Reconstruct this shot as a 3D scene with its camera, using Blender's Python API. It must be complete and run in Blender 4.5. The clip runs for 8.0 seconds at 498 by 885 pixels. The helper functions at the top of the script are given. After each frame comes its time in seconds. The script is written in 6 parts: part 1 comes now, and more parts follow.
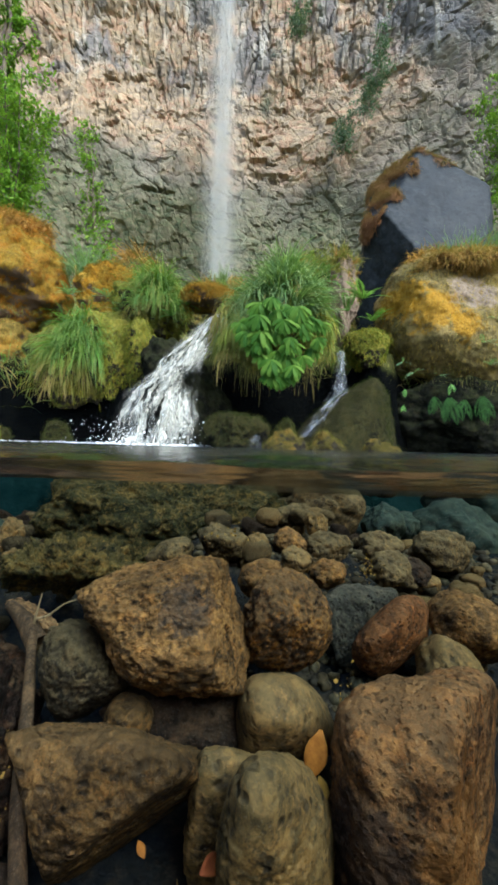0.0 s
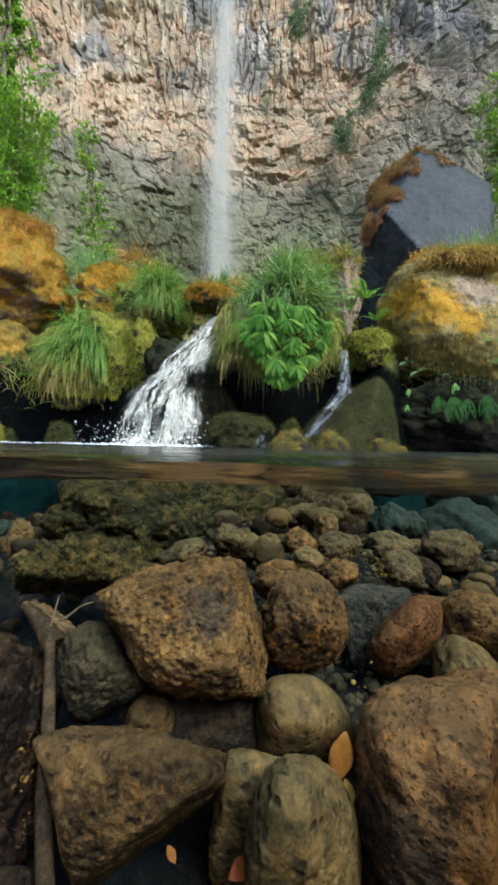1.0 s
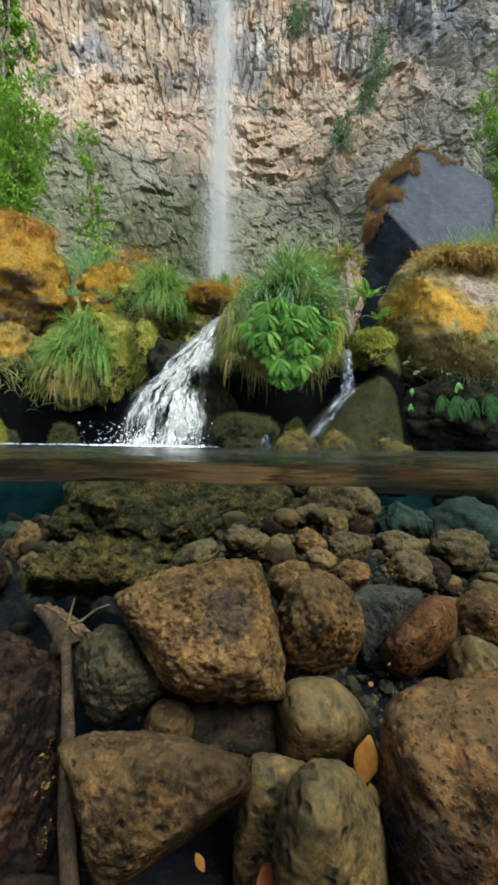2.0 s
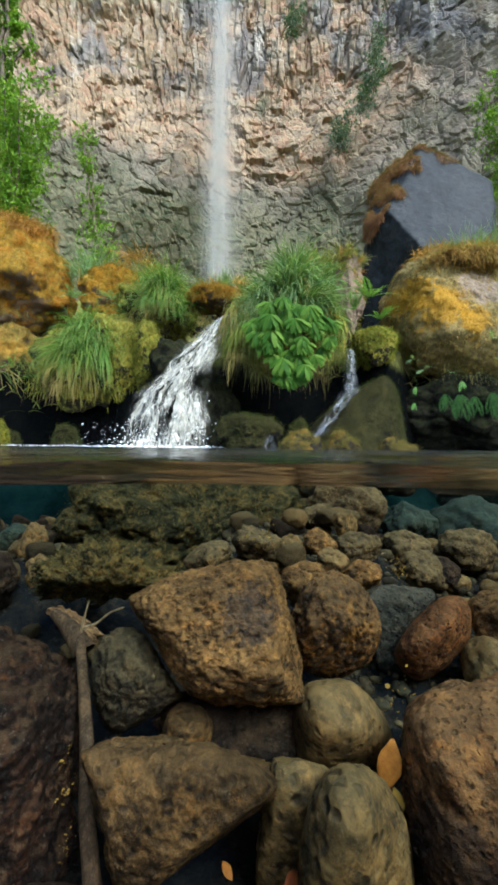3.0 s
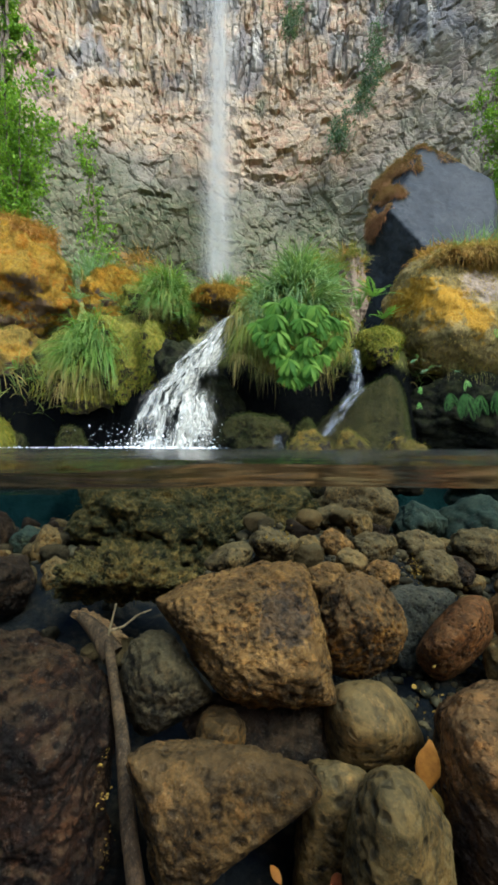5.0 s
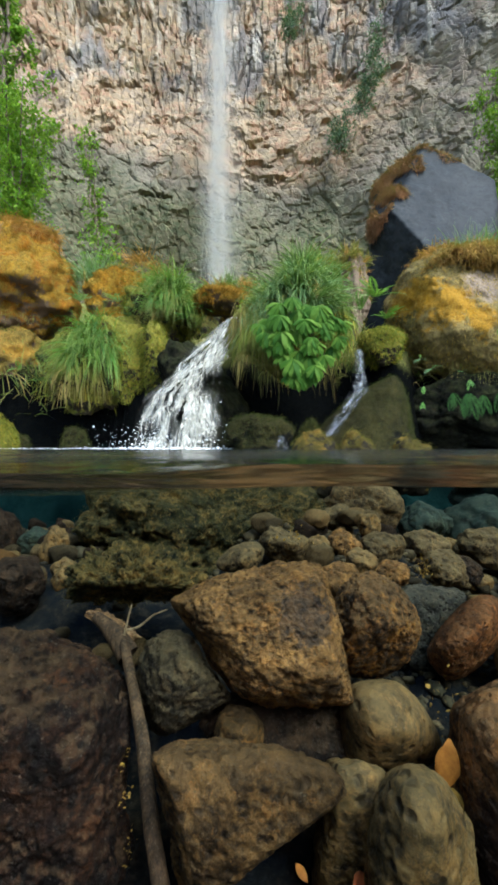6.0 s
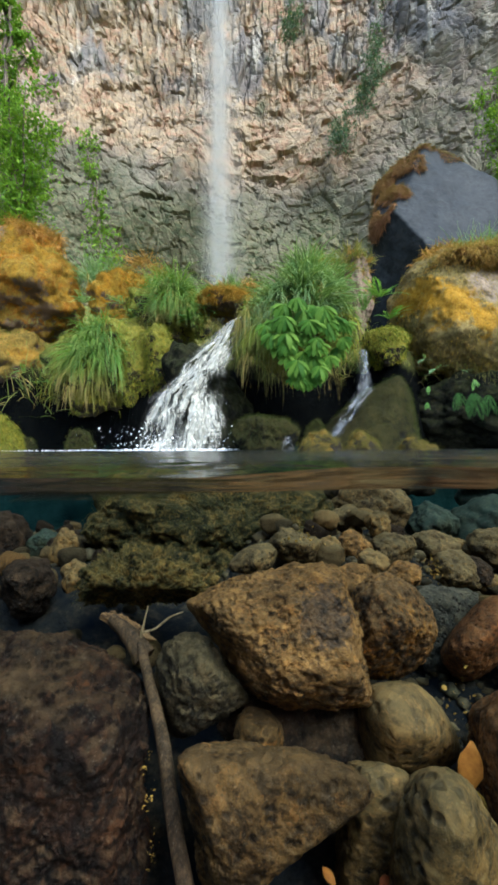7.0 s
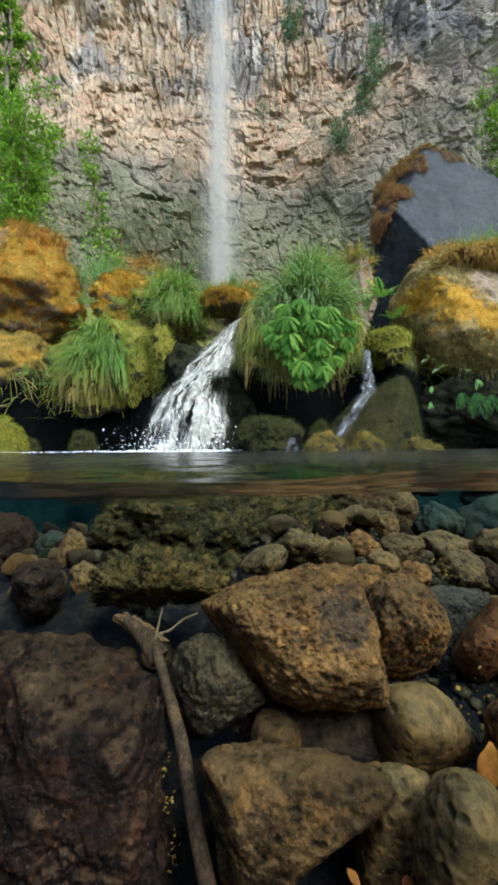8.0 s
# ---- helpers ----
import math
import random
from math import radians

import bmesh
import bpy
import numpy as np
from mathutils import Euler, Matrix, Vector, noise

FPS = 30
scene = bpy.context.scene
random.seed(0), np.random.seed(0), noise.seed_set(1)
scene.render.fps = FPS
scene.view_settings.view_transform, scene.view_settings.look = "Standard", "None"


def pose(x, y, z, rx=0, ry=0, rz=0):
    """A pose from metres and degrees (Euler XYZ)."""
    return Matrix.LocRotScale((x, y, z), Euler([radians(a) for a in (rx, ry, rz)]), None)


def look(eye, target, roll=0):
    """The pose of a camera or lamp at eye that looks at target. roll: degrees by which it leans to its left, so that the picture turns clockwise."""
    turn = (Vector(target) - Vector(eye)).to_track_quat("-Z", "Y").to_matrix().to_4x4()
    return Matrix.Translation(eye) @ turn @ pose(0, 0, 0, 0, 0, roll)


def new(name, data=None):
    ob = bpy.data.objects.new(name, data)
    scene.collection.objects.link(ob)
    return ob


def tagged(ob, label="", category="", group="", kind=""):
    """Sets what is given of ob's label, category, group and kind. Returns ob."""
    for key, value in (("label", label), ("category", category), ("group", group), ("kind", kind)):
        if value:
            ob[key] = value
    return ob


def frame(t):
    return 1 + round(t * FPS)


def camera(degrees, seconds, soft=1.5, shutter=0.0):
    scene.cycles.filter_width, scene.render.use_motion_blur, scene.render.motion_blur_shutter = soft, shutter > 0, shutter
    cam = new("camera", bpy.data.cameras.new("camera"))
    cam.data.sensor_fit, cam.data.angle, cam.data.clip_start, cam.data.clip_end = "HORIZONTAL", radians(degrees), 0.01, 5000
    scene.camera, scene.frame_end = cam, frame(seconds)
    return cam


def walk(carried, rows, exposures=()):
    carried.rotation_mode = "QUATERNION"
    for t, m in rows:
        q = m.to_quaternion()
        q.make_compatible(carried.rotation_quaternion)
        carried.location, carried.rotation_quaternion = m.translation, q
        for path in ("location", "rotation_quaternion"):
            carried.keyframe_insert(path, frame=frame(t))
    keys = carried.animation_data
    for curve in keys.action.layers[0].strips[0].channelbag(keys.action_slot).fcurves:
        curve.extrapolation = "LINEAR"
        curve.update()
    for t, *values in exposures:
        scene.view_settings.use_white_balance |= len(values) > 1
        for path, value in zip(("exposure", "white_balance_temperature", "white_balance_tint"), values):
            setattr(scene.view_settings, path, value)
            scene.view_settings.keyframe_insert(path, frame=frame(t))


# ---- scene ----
LENS = 65.0
cam = camera(LENS, 8.0, soft=3.1)
PATH = [
    (0.0, look((0.1184, -0.0230, 0.0148), (0.124, 9.977, 0.106), 1.57)),
    (0.5, look((0.1019, -0.0212, 0.0142), (0.103, 9.978, 0.107), 1.42)),
    (1.0, look((0.0849, -0.0185, 0.0139), (0.087, 9.981, 0.110), 1.27)),
    (1.5, look((0.0688, -0.0153, 0.0135), (0.071, 9.984, 0.114), 1.11)),
    (3.0, look((0.0251, -0.0029, 0.0129), (0.028, 9.996, 0.122), 0.62)),
    (3.5, look((0.0115, -0.0014, 0.0126), (0.011, 9.998, 0.124), 0.45)),
    (4.0, look((0.0000, 0.0000, 0.0138), (-0.000, 9.999, 0.129), 0.30)),
    (4.5, look((-0.0124, 0.0002, 0.0134), (-0.011, 9.999, 0.133), 0.25)),
    (6.0, look((-0.0517, -0.0038, 0.0135), (-0.062, 9.995, 0.146), 0.03)),
    (6.5, look((-0.0652, -0.0038, 0.0137), (-0.098, 9.995, 0.157), -0.11)),
    (7.0, look((-0.0774, -0.0029, 0.0146), (-0.133, 9.996, 0.170), -0.27)),
    (7.5, look((-0.0896, -0.0029, 0.0156), (-0.159, 9.996, 0.180), -0.40)),
    (8.0, look((-0.1017, -0.0040, 0.0164), (-0.178, 9.994, 0.183), -0.51)),
]
walk(cam, PATH, [(0.0, 1.85, 5480, 1.0), (8.0, 1.85, 5480, 1.0)])

# ---------------------------------------------------------------- light
world = bpy.data.worlds.new("sky")
scene.world = world
world.use_nodes = True
wn = world.node_tree.nodes
sky = wn.new("ShaderNodeTexSky")
sky.sky_type = "NISHITA"
sky.sun_disc = False
SUN_ELEVATION, SUN_AZIMUTH = radians(45), radians(144)
sky.sun_elevation, sky.sun_rotation = SUN_ELEVATION, SUN_AZIMUTH
sky.air_density, sky.dust_density = 1.0, 3.0
wn["Background"].inputs["Strength"].default_value = 0.15
world.node_tree.links.new(sky.outputs[0], wn["Background"].inputs["Color"])

sun = new("sun", bpy.data.lights.new("sun", "SUN"))
sun.data.energy, sun.data.angle, sun.data.color = 1.22, radians(26), (1.0, 0.98, 0.95)
toward = Vector((math.sin(SUN_AZIMUTH) * math.cos(SUN_ELEVATION), math.cos(SUN_AZIMUTH) * math.cos(SUN_ELEVATION), math.sin(SUN_ELEVATION)))
sun.matrix_world = look((0, 0, 30), Vector((0, 0, 30)) - toward)


# ---------------------------------------------------------------- number helpers
def smooth(a, b, x):
    t = np.clip((np.asarray(x, float) - a) / (b - a), 0, 1)
    return t * t * (3 - 2 * t)


def rand_at(ix, iy, iz, seed):
    """A repeatable random number in 0..1 for each whole-numbered cell."""
    h = (ix.astype(np.int64) * 374761393 + iy.astype(np.int64) * 668265263 + iz.astype(np.int64) * 2147483647 + seed * 1274126177) & 0xFFFFFFFF
    h = ((h ^ (h >> 13)) * 1274126177) & 0xFFFFFFFF
    h = ((h ^ (h >> 16)) * 2246822519) & 0xFFFFFFFF
    return ((h ^ (h >> 15)) & 0xFFFFFF) / float(0xFFFFFF)


def value_noise(p, seed=0):
    i = np.floor(p)
    f = p - i
    f = f * f * f * (f * (f * 6 - 15) + 10)
    i = i.astype(np.int64)
    out = 0
    for dx in (0, 1):
        for dy in (0, 1):
            for dz in (0, 1):
                w = (f[:, 0] if dx else 1 - f[:, 0]) * (f[:, 1] if dy else 1 - f[:, 1]) * (f[:, 2] if dz else 1 - f[:, 2])
                out = out + w * rand_at(i[:, 0] + dx, i[:, 1] + dy, i[:, 2] + dz, seed)
    return out * 2 - 1


def fbm(p, seed=0, octaves=4, gain=0.5):
    out, amp = 0, 1.0
    turn = np.array([[0.8, 0.6, 0], [-0.48, 0.64, 0.6], [0.36, -0.48, 0.8]])
    for n in range(octaves):
        out = out + amp * value_noise(p, seed + 17 * n)
        p, amp = p @ turn * 2.03, amp * gain
    return out


def cells(p, seed=0):
    """The nearest and second nearest of scattered seeds in the plane, and which one it is: (f1, f2, offset, id numbers)."""
    i = np.floor(p).astype(np.int64)
    best = np.full(len(p), 9.0)
    second = best.copy()
    off, ident = np.zeros((len(p), 2)), np.zeros((len(p), 2), np.int64)
    for dx in (-1, 0, 1):
        for dy in (-1, 0, 1):
            c = i + (dx, dy)
            z = np.zeros(len(p), np.int64)
            q = c + 0.1 + 0.8 * np.stack([rand_at(c[:, 0], c[:, 1], z, seed), rand_at(c[:, 0], c[:, 1], z, seed + 5)], 1)
            d = np.hypot(*(p - q).T)
            near = d < best
            second = np.where(near, best, np.minimum(second, d))
            best = np.where(near, d, best)
            off[near], ident[near] = (p - q)[near], c[near]
    return best, second, off, ident


def mesh_of(name, verts, faces, uv=None, flat=False):
    """A mesh from arrays; faces all have the same number of corners."""
    verts, faces = np.asarray(verts, np.float32), np.asarray(faces, np.int32)
    me = bpy.data.meshes.new(name)
    me.vertices.add(len(verts))
    me.vertices.foreach_set("co", verts.ravel())
    k = faces.shape[1]
    me.loops.add(faces.size)
    me.loops.foreach_set("vertex_index", faces.ravel())
    me.polygons.add(len(faces))
    me.polygons.foreach_set("loop_start", np.arange(0, faces.size, k, dtype=np.int32))
    me.polygons.foreach_set("use_smooth", np.full(len(faces), not flat))
    me.update(calc_edges=True)
    if uv is not None:
        layer = me.uv_layers.new(name="flow")
        layer.data.foreach_set("uv", np.asarray(uv, np.float32)[faces.ravel()].ravel())
    me.validate()
    return me


def grid_faces(nu, nv):
    a = (np.arange(nu - 1)[:, None] * nv + np.arange(nv - 1)[None]).ravel()
    return np.stack([a, a + nv, a + nv + 1, a + 1], 1)


def thing(name, mesh, material, label, category, at=(0, 0, 0), group="", kind="", turn=0.0):
    ob = new(name, mesh)
    ob.location = at
    ob.rotation_euler = (0, 0, turn)
    if mesh is not None and material is not None and not mesh.materials:
        mesh.materials.append(material)
    return tagged(ob, label, category, group, kind)


def part(name, mesh, material, parent, label="", kind=""):
    ob = new(name, mesh)
    ob.parent = parent
    if material is not None and not mesh.materials:
        mesh.materials.append(material)
    return tagged(ob, label, kind=kind)


# ---------------------------------------------------------------- materials
class Stuff:
    """A node material under construction."""

    def __init__(self, name, mat=None):
        self.mat = mat or bpy.data.materials.new(name)
        self.mat.use_nodes = True
        self.nt = self.mat.node_tree
        self.bsdf = self.nt.nodes["Principled BSDF"]
        self.out = self.nt.nodes["Material Output"]
        self.bsdf.inputs["Specular IOR Level"].default_value = 0.1
        self.coord = self.node("ShaderNodeTexCoord").outputs["Object"]

    def node(self, kind, **inputs):
        n = self.nt.nodes.new(kind)
        for k, v in inputs.items():
            self.put(n.inputs[k.replace("_", " ")], v)
        return n

    def put(self, socket, v):
        if isinstance(v, bpy.types.NodeSocket):
            self.nt.links.new(v, socket)
        elif isinstance(v, (tuple, list)) and len(v) == 3 and socket.type == "RGBA":
            socket.default_value = (*v, 1)
        else:
            socket.default_value = v

    def noise(self, scale, detail=5.0, rough=0.6, stretch=None, warp=0.0, coord=None):
        c = coord or self.coord
        if stretch:
            m = self.node("ShaderNodeMapping", Vector=c)
            m.inputs["Scale"].default_value = stretch
            c = m.outputs[0]
        return self.node("ShaderNodeTexNoise", Vector=c, Scale=scale, Detail=detail, Roughness=rough, Distortion=warp).outputs["Fac"]

    def cell(self, scale, stretch=None, random_=1.0, feature="F1"):
        c = self.coord
        if stretch:
            m = self.node("ShaderNodeMapping", Vector=c)
            m.inputs["Scale"].default_value = stretch
            c = m.outputs[0]
        n = self.node("ShaderNodeTexVoronoi", Vector=c, Scale=scale, Randomness=random_)
        n.feature = feature
        return n

    def ramp(self, fac, stops, smoothly=False):
        n = self.node("ShaderNodeValToRGB", Fac=fac)
        el = n.color_ramp.elements
        if smoothly:
            n.color_ramp.interpolation = "EASE"
        while len(el) < len(stops):
            el.new(0.5)
        for e, (pos, col) in zip(el, stops):
            e.position = pos
            e.color = (*col, 1) if isinstance(col, tuple) else (col, col, col, 1)
        return n.outputs["Color"]

    def mix(self, fac, a, b, how="MIX"):
        n = self.nt.nodes.new("ShaderNodeMix")
        n.data_type, n.blend_type = "RGBA", how
        self.put(n.inputs[0], fac)
        self.put(n.inputs[6], a)
        self.put(n.inputs[7], b)
        return n.outputs[2]

    def math(self, how, a, b=0.0, clamp=False):
        n = self.nt.nodes.new("ShaderNodeMath")
        n.operation, n.use_clamp = how, clamp
        self.put(n.inputs[0], a)
        self.put(n.inputs[1], b)
        return n.outputs[0]

    def range(self, v, a, b, c=0.0, d=1.0):
        n = self.node("ShaderNodeMapRange", Value=v)
        for k, x in zip(("From Min", "From Max", "To Min", "To Max"), (a, b, c, d)):
            n.inputs[k].default_value = x
        return n.outputs[0]

    def up(self):
        g = self.node("ShaderNodeNewGeometry")
        return self.node("ShaderNodeSeparateXYZ", Vector=g.outputs["Normal"]).outputs["Z"]

    def height(self):
        g = self.node("ShaderNodeNewGeometry")
        return self.node("ShaderNodeSeparateXYZ", Vector=g.outputs["Position"])

    def bump(self, height, strength, distance, base=None):
        n = self.node("ShaderNodeBump", Height=height, Strength=strength, Distance=distance)
        if base is not None:
            self.put(n.inputs["Normal"], base)
        return n.outputs[0]

    def done(self, color, rough=0.8, normal=None):
        self.put(self.bsdf.inputs["Base Color"], color)
        self.put(self.bsdf.inputs["Roughness"], rough)
        if normal is not None:
            self.put(self.bsdf.inputs["Normal"], normal)
        return self.mat


def stone_material(name, cols, scale, dark=(0.02, 0.018, 0.016), pit_scale=0.0, pit_amount=0.5, film=None, film_amount=0.5, film_bias=0.0, rough=0.75, bump=0.5, size=0.004, stretch=None, specks=0.5, mottle=0.65):
    """Rock in two or three colours, with grain, dark specks, open pores and, where given, a film of algae on its upper side."""
    s = Stuff(name)
    big = s.math("ADD", s.math("MULTIPLY", s.noise(scale, 5, 0.62, stretch, 0.4), 0.55), s.math("MULTIPLY", s.noise(scale * 3.3, 5, 0.7, stretch, 0.8), 0.45))
    fine = s.noise(scale * 9, 6, 0.7, stretch)
    n = len(cols)
    col = s.ramp(big, [(0.40 + 0.20 * i / max(n - 1, 1), c) for i, c in enumerate(cols)])
    pale = tuple(min(1.0, 1.45 * c) for c in cols[-1])
    col = s.mix(s.ramp(s.noise(scale * 5, 4, 0.65, stretch, 0.6), [(0.52, 0.0), (0.68, 0.6)]), col, pale)
    col = s.mix(s.ramp(s.noise(scale * 4.1, 4, 0.65, stretch, 0.8), [(0.34, 0.6), (0.46, 0.0)]), col, dark)
    col = s.mix(s.ramp(fine, [(0.34, 1.0), (0.52, 0.0)]), col, s.mix(0.7, col, dark))
    col = s.mix(s.ramp(s.noise(scale * 22, 3, 0.6), [(0.6, 0.0), (0.72, 0.45 * specks)]), col, s.mix(0.6, col, (0.62, 0.55, 0.42)))
    blot = s.node("ShaderNodeVectorMath")
    blot.operation = "MULTIPLY_ADD"
    s.put(blot.inputs[0], s.node("ShaderNodeTexNoise", Vector=s.coord, Scale=scale * 6, Detail=3.0).outputs["Color"])
    blot.inputs[1].default_value = (0.5 / scale,) * 3
    s.put(blot.inputs[2], s.coord)
    flake = s.node("ShaderNodeTexVoronoi", Vector=blot.outputs[0], Scale=scale * 5)
    shade = s.node("ShaderNodeSeparateColor", Color=flake.outputs["Color"]).outputs[0]
    col = s.mix(mottle, col, s.mix(1.0, col, s.ramp(shade, [(0.0, (0.42, 0.40, 0.42)), (0.45, (0.95, 0.93, 0.9)), (0.8, (1.15, 1.1, 1.0)), (1.0, (1.5, 1.25, 0.95))]), "MULTIPLY"))
    nor = s.bump(s.noise(scale * 3, 6, 0.7, stretch), bump, size * 3)
    if pit_scale:
        gate = s.ramp(s.noise(scale * 1.4, 2), [(0.38, 0.35), (0.55, 1.0)])
        warped = s.node("ShaderNodeVectorMath", **{})
        warped.operation = "MULTIPLY_ADD"
        s.put(warped.inputs[0], s.node("ShaderNodeTexNoise", Vector=s.coord, Scale=pit_scale * 0.6, Detail=2.0).outputs["Color"])
        warped.inputs[1].default_value = (0.8 / pit_scale,) * 3
        s.put(warped.inputs[2], s.coord)
        v = s.node("ShaderNodeTexVoronoi", Vector=warped.outputs[0], Scale=pit_scale)
        pit = s.math("MULTIPLY", s.ramp(v.outputs["Distance"], [(0.16, 1.0), (0.36, 0.0)]), gate)
        col = s.mix(s.math("MULTIPLY", pit, pit_amount), col, dark)
        nor = s.bump(s.math("SUBTRACT", 1.0, pit), 0.8, size * 1.6, nor)
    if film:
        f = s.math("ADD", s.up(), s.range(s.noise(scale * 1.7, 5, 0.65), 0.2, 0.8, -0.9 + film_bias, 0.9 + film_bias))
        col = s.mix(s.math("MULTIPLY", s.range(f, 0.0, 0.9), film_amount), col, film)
    nor = s.bump(fine, bump * 0.8, size, nor)
    return s.done(col, rough, nor)


def mossy_material(name, rock, mosses, cover=0.0, scale=3.0, rough=0.95, bump=0.9, size=0.03):
    """Rock under cushions of moss: bare where it is steep or worn."""
    s = Stuff(name)
    r = s.ramp(s.noise(scale, 6, 0.65), [(0.35, tuple(c * 0.55 for c in rock)), (0.65, rock)])
    m = s.ramp(s.noise(scale * 0.9, 4, 0.6, None, 0.6), [(0.32 + 0.36 * i / max(len(mosses) - 1, 1), c) for i, c in enumerate(mosses)])
    clump = s.noise(scale * 9, 5, 0.75)
    m = s.mix(s.ramp(clump, [(0.34, 0.75), (0.6, 0.0)]), m, s.mix(0.75, m, (0.02, 0.013, 0.004)))
    hair = s.noise(scale * 26, 3, 0.7, (1, 1, 0.35))
    m = s.mix(s.ramp(hair, [(0.5, 0.0), (0.75, 0.5)]), m, s.mix(0.5, m, (0.5, 0.4, 0.1)))
    f = s.math("ADD", s.math("MULTIPLY", s.up(), 0.8), s.range(s.noise(scale * 1.3, 6, 0.7), 0.25, 0.75, -0.9 + cover, 0.9 + cover))
    fac = s.range(f, 0.0, 0.35)
    col = s.mix(fac, r, m)
    nor = s.bump(s.noise(scale * 4, 6, 0.7), bump * 0.7, size * 1.5)
    nor = s.bump(s.math("MULTIPLY", clump, fac), bump, size, nor)
    nor = s.bump(hair, bump * 0.6, size * 0.4, nor)
    return s.done(col, rough, nor)


def blade_material(name, cols, tip=None, gloss=0.5, through_light=0.35):
    """Leaves and blades: colour changes from one to the next, and some light comes through."""
    s = Stuff(name)
    isl = s.node("ShaderNodeNewGeometry").outputs["Random Per Island"]
    col = s.ramp(isl, [(i / max(len(cols) - 1, 1), c) for i, c in enumerate(cols)])
    col = s.mix(s.ramp(s.noise(9, 3), [(0.3, 0.35), (0.7, 0.0)]), col, s.mix(0.5, col, (0.02, 0.03, 0.005)))
    if tip:
        uvn = s.node("ShaderNodeTexCoord").outputs["UV"]
        v = s.node("ShaderNodeSeparateXYZ", Vector=uvn).outputs["Y"]
        col = s.mix(s.range(v, 0.55, 1.0, 0.0, 0.7), col, tip)
    s.done(col, gloss)
    tr = s.node("ShaderNodeBsdfTranslucent", Color=s.mix(0.5, col, (0.25, 0.4, 0.02)))
    mx = s.node("ShaderNodeMixShader", Fac=through_light)
    s.nt.links.new(s.bsdf.outputs[0], mx.inputs[1])
    s.nt.links.new(tr.outputs[0], mx.inputs[2])
    s.nt.links.new(mx.outputs[0], s.out.inputs["Surface"])
    return s.mat


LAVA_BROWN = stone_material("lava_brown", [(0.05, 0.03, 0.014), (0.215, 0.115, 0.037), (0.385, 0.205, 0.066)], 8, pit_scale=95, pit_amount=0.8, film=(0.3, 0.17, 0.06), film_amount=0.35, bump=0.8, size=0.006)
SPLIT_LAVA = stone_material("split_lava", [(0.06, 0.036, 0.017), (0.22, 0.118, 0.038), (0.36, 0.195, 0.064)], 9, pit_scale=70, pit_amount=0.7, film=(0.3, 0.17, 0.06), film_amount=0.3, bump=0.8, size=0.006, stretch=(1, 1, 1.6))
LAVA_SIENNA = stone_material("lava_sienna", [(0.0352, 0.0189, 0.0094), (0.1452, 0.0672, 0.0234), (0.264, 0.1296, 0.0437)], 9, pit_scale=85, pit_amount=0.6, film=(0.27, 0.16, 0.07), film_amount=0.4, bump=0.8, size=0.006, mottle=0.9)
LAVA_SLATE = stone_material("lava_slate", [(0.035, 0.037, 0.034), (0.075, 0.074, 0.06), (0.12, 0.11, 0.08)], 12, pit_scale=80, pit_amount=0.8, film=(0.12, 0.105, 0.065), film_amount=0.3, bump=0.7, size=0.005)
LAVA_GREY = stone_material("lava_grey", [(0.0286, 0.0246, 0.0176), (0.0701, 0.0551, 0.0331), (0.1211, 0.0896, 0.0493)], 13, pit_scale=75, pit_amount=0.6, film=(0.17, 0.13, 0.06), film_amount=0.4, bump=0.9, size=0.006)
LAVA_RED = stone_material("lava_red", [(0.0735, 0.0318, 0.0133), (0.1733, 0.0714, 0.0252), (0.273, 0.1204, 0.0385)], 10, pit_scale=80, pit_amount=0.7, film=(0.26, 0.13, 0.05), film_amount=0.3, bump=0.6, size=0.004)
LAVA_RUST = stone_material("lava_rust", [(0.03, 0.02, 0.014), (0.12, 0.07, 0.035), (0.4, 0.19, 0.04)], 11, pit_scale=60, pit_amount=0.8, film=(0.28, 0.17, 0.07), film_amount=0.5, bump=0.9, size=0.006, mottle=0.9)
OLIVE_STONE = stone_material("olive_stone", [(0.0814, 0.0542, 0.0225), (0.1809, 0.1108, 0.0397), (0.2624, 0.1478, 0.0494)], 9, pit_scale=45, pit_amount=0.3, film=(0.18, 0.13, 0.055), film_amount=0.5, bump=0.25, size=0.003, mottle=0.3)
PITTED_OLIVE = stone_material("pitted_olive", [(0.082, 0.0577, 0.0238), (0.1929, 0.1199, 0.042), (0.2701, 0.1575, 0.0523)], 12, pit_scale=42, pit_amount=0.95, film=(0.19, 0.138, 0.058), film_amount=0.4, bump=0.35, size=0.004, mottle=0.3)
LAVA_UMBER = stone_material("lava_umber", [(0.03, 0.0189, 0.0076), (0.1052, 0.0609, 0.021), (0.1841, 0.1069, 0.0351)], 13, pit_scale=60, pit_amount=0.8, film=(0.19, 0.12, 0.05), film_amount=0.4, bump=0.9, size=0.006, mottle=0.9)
# dark stone, lowered further to paint in the shadow of the gaps
DARK_SHADE_STONE = stone_material("dark_shade_stone", [(0.009, 0.007, 0.008), (0.024, 0.016, 0.013), (0.07, 0.042, 0.024)], 12, pit_scale=50, pit_amount=0.7, film=(0.10, 0.065, 0.035), film_amount=0.3, bump=0.9, size=0.007)
# umber rock whose base colour also carries the shade of its overhang
UMBER_SHADE_BOULDER = stone_material("umber_shade_boulder", [(0.0065, 0.0044, 0.0045), (0.0184, 0.01, 0.0075), (0.0594, 0.0288, 0.015)], 11, pit_scale=70, pit_amount=0.7, film=(0.17, 0.105, 0.05), film_amount=0.55, film_bias=-0.54, bump=0.9, size=0.007, mottle=0.9)
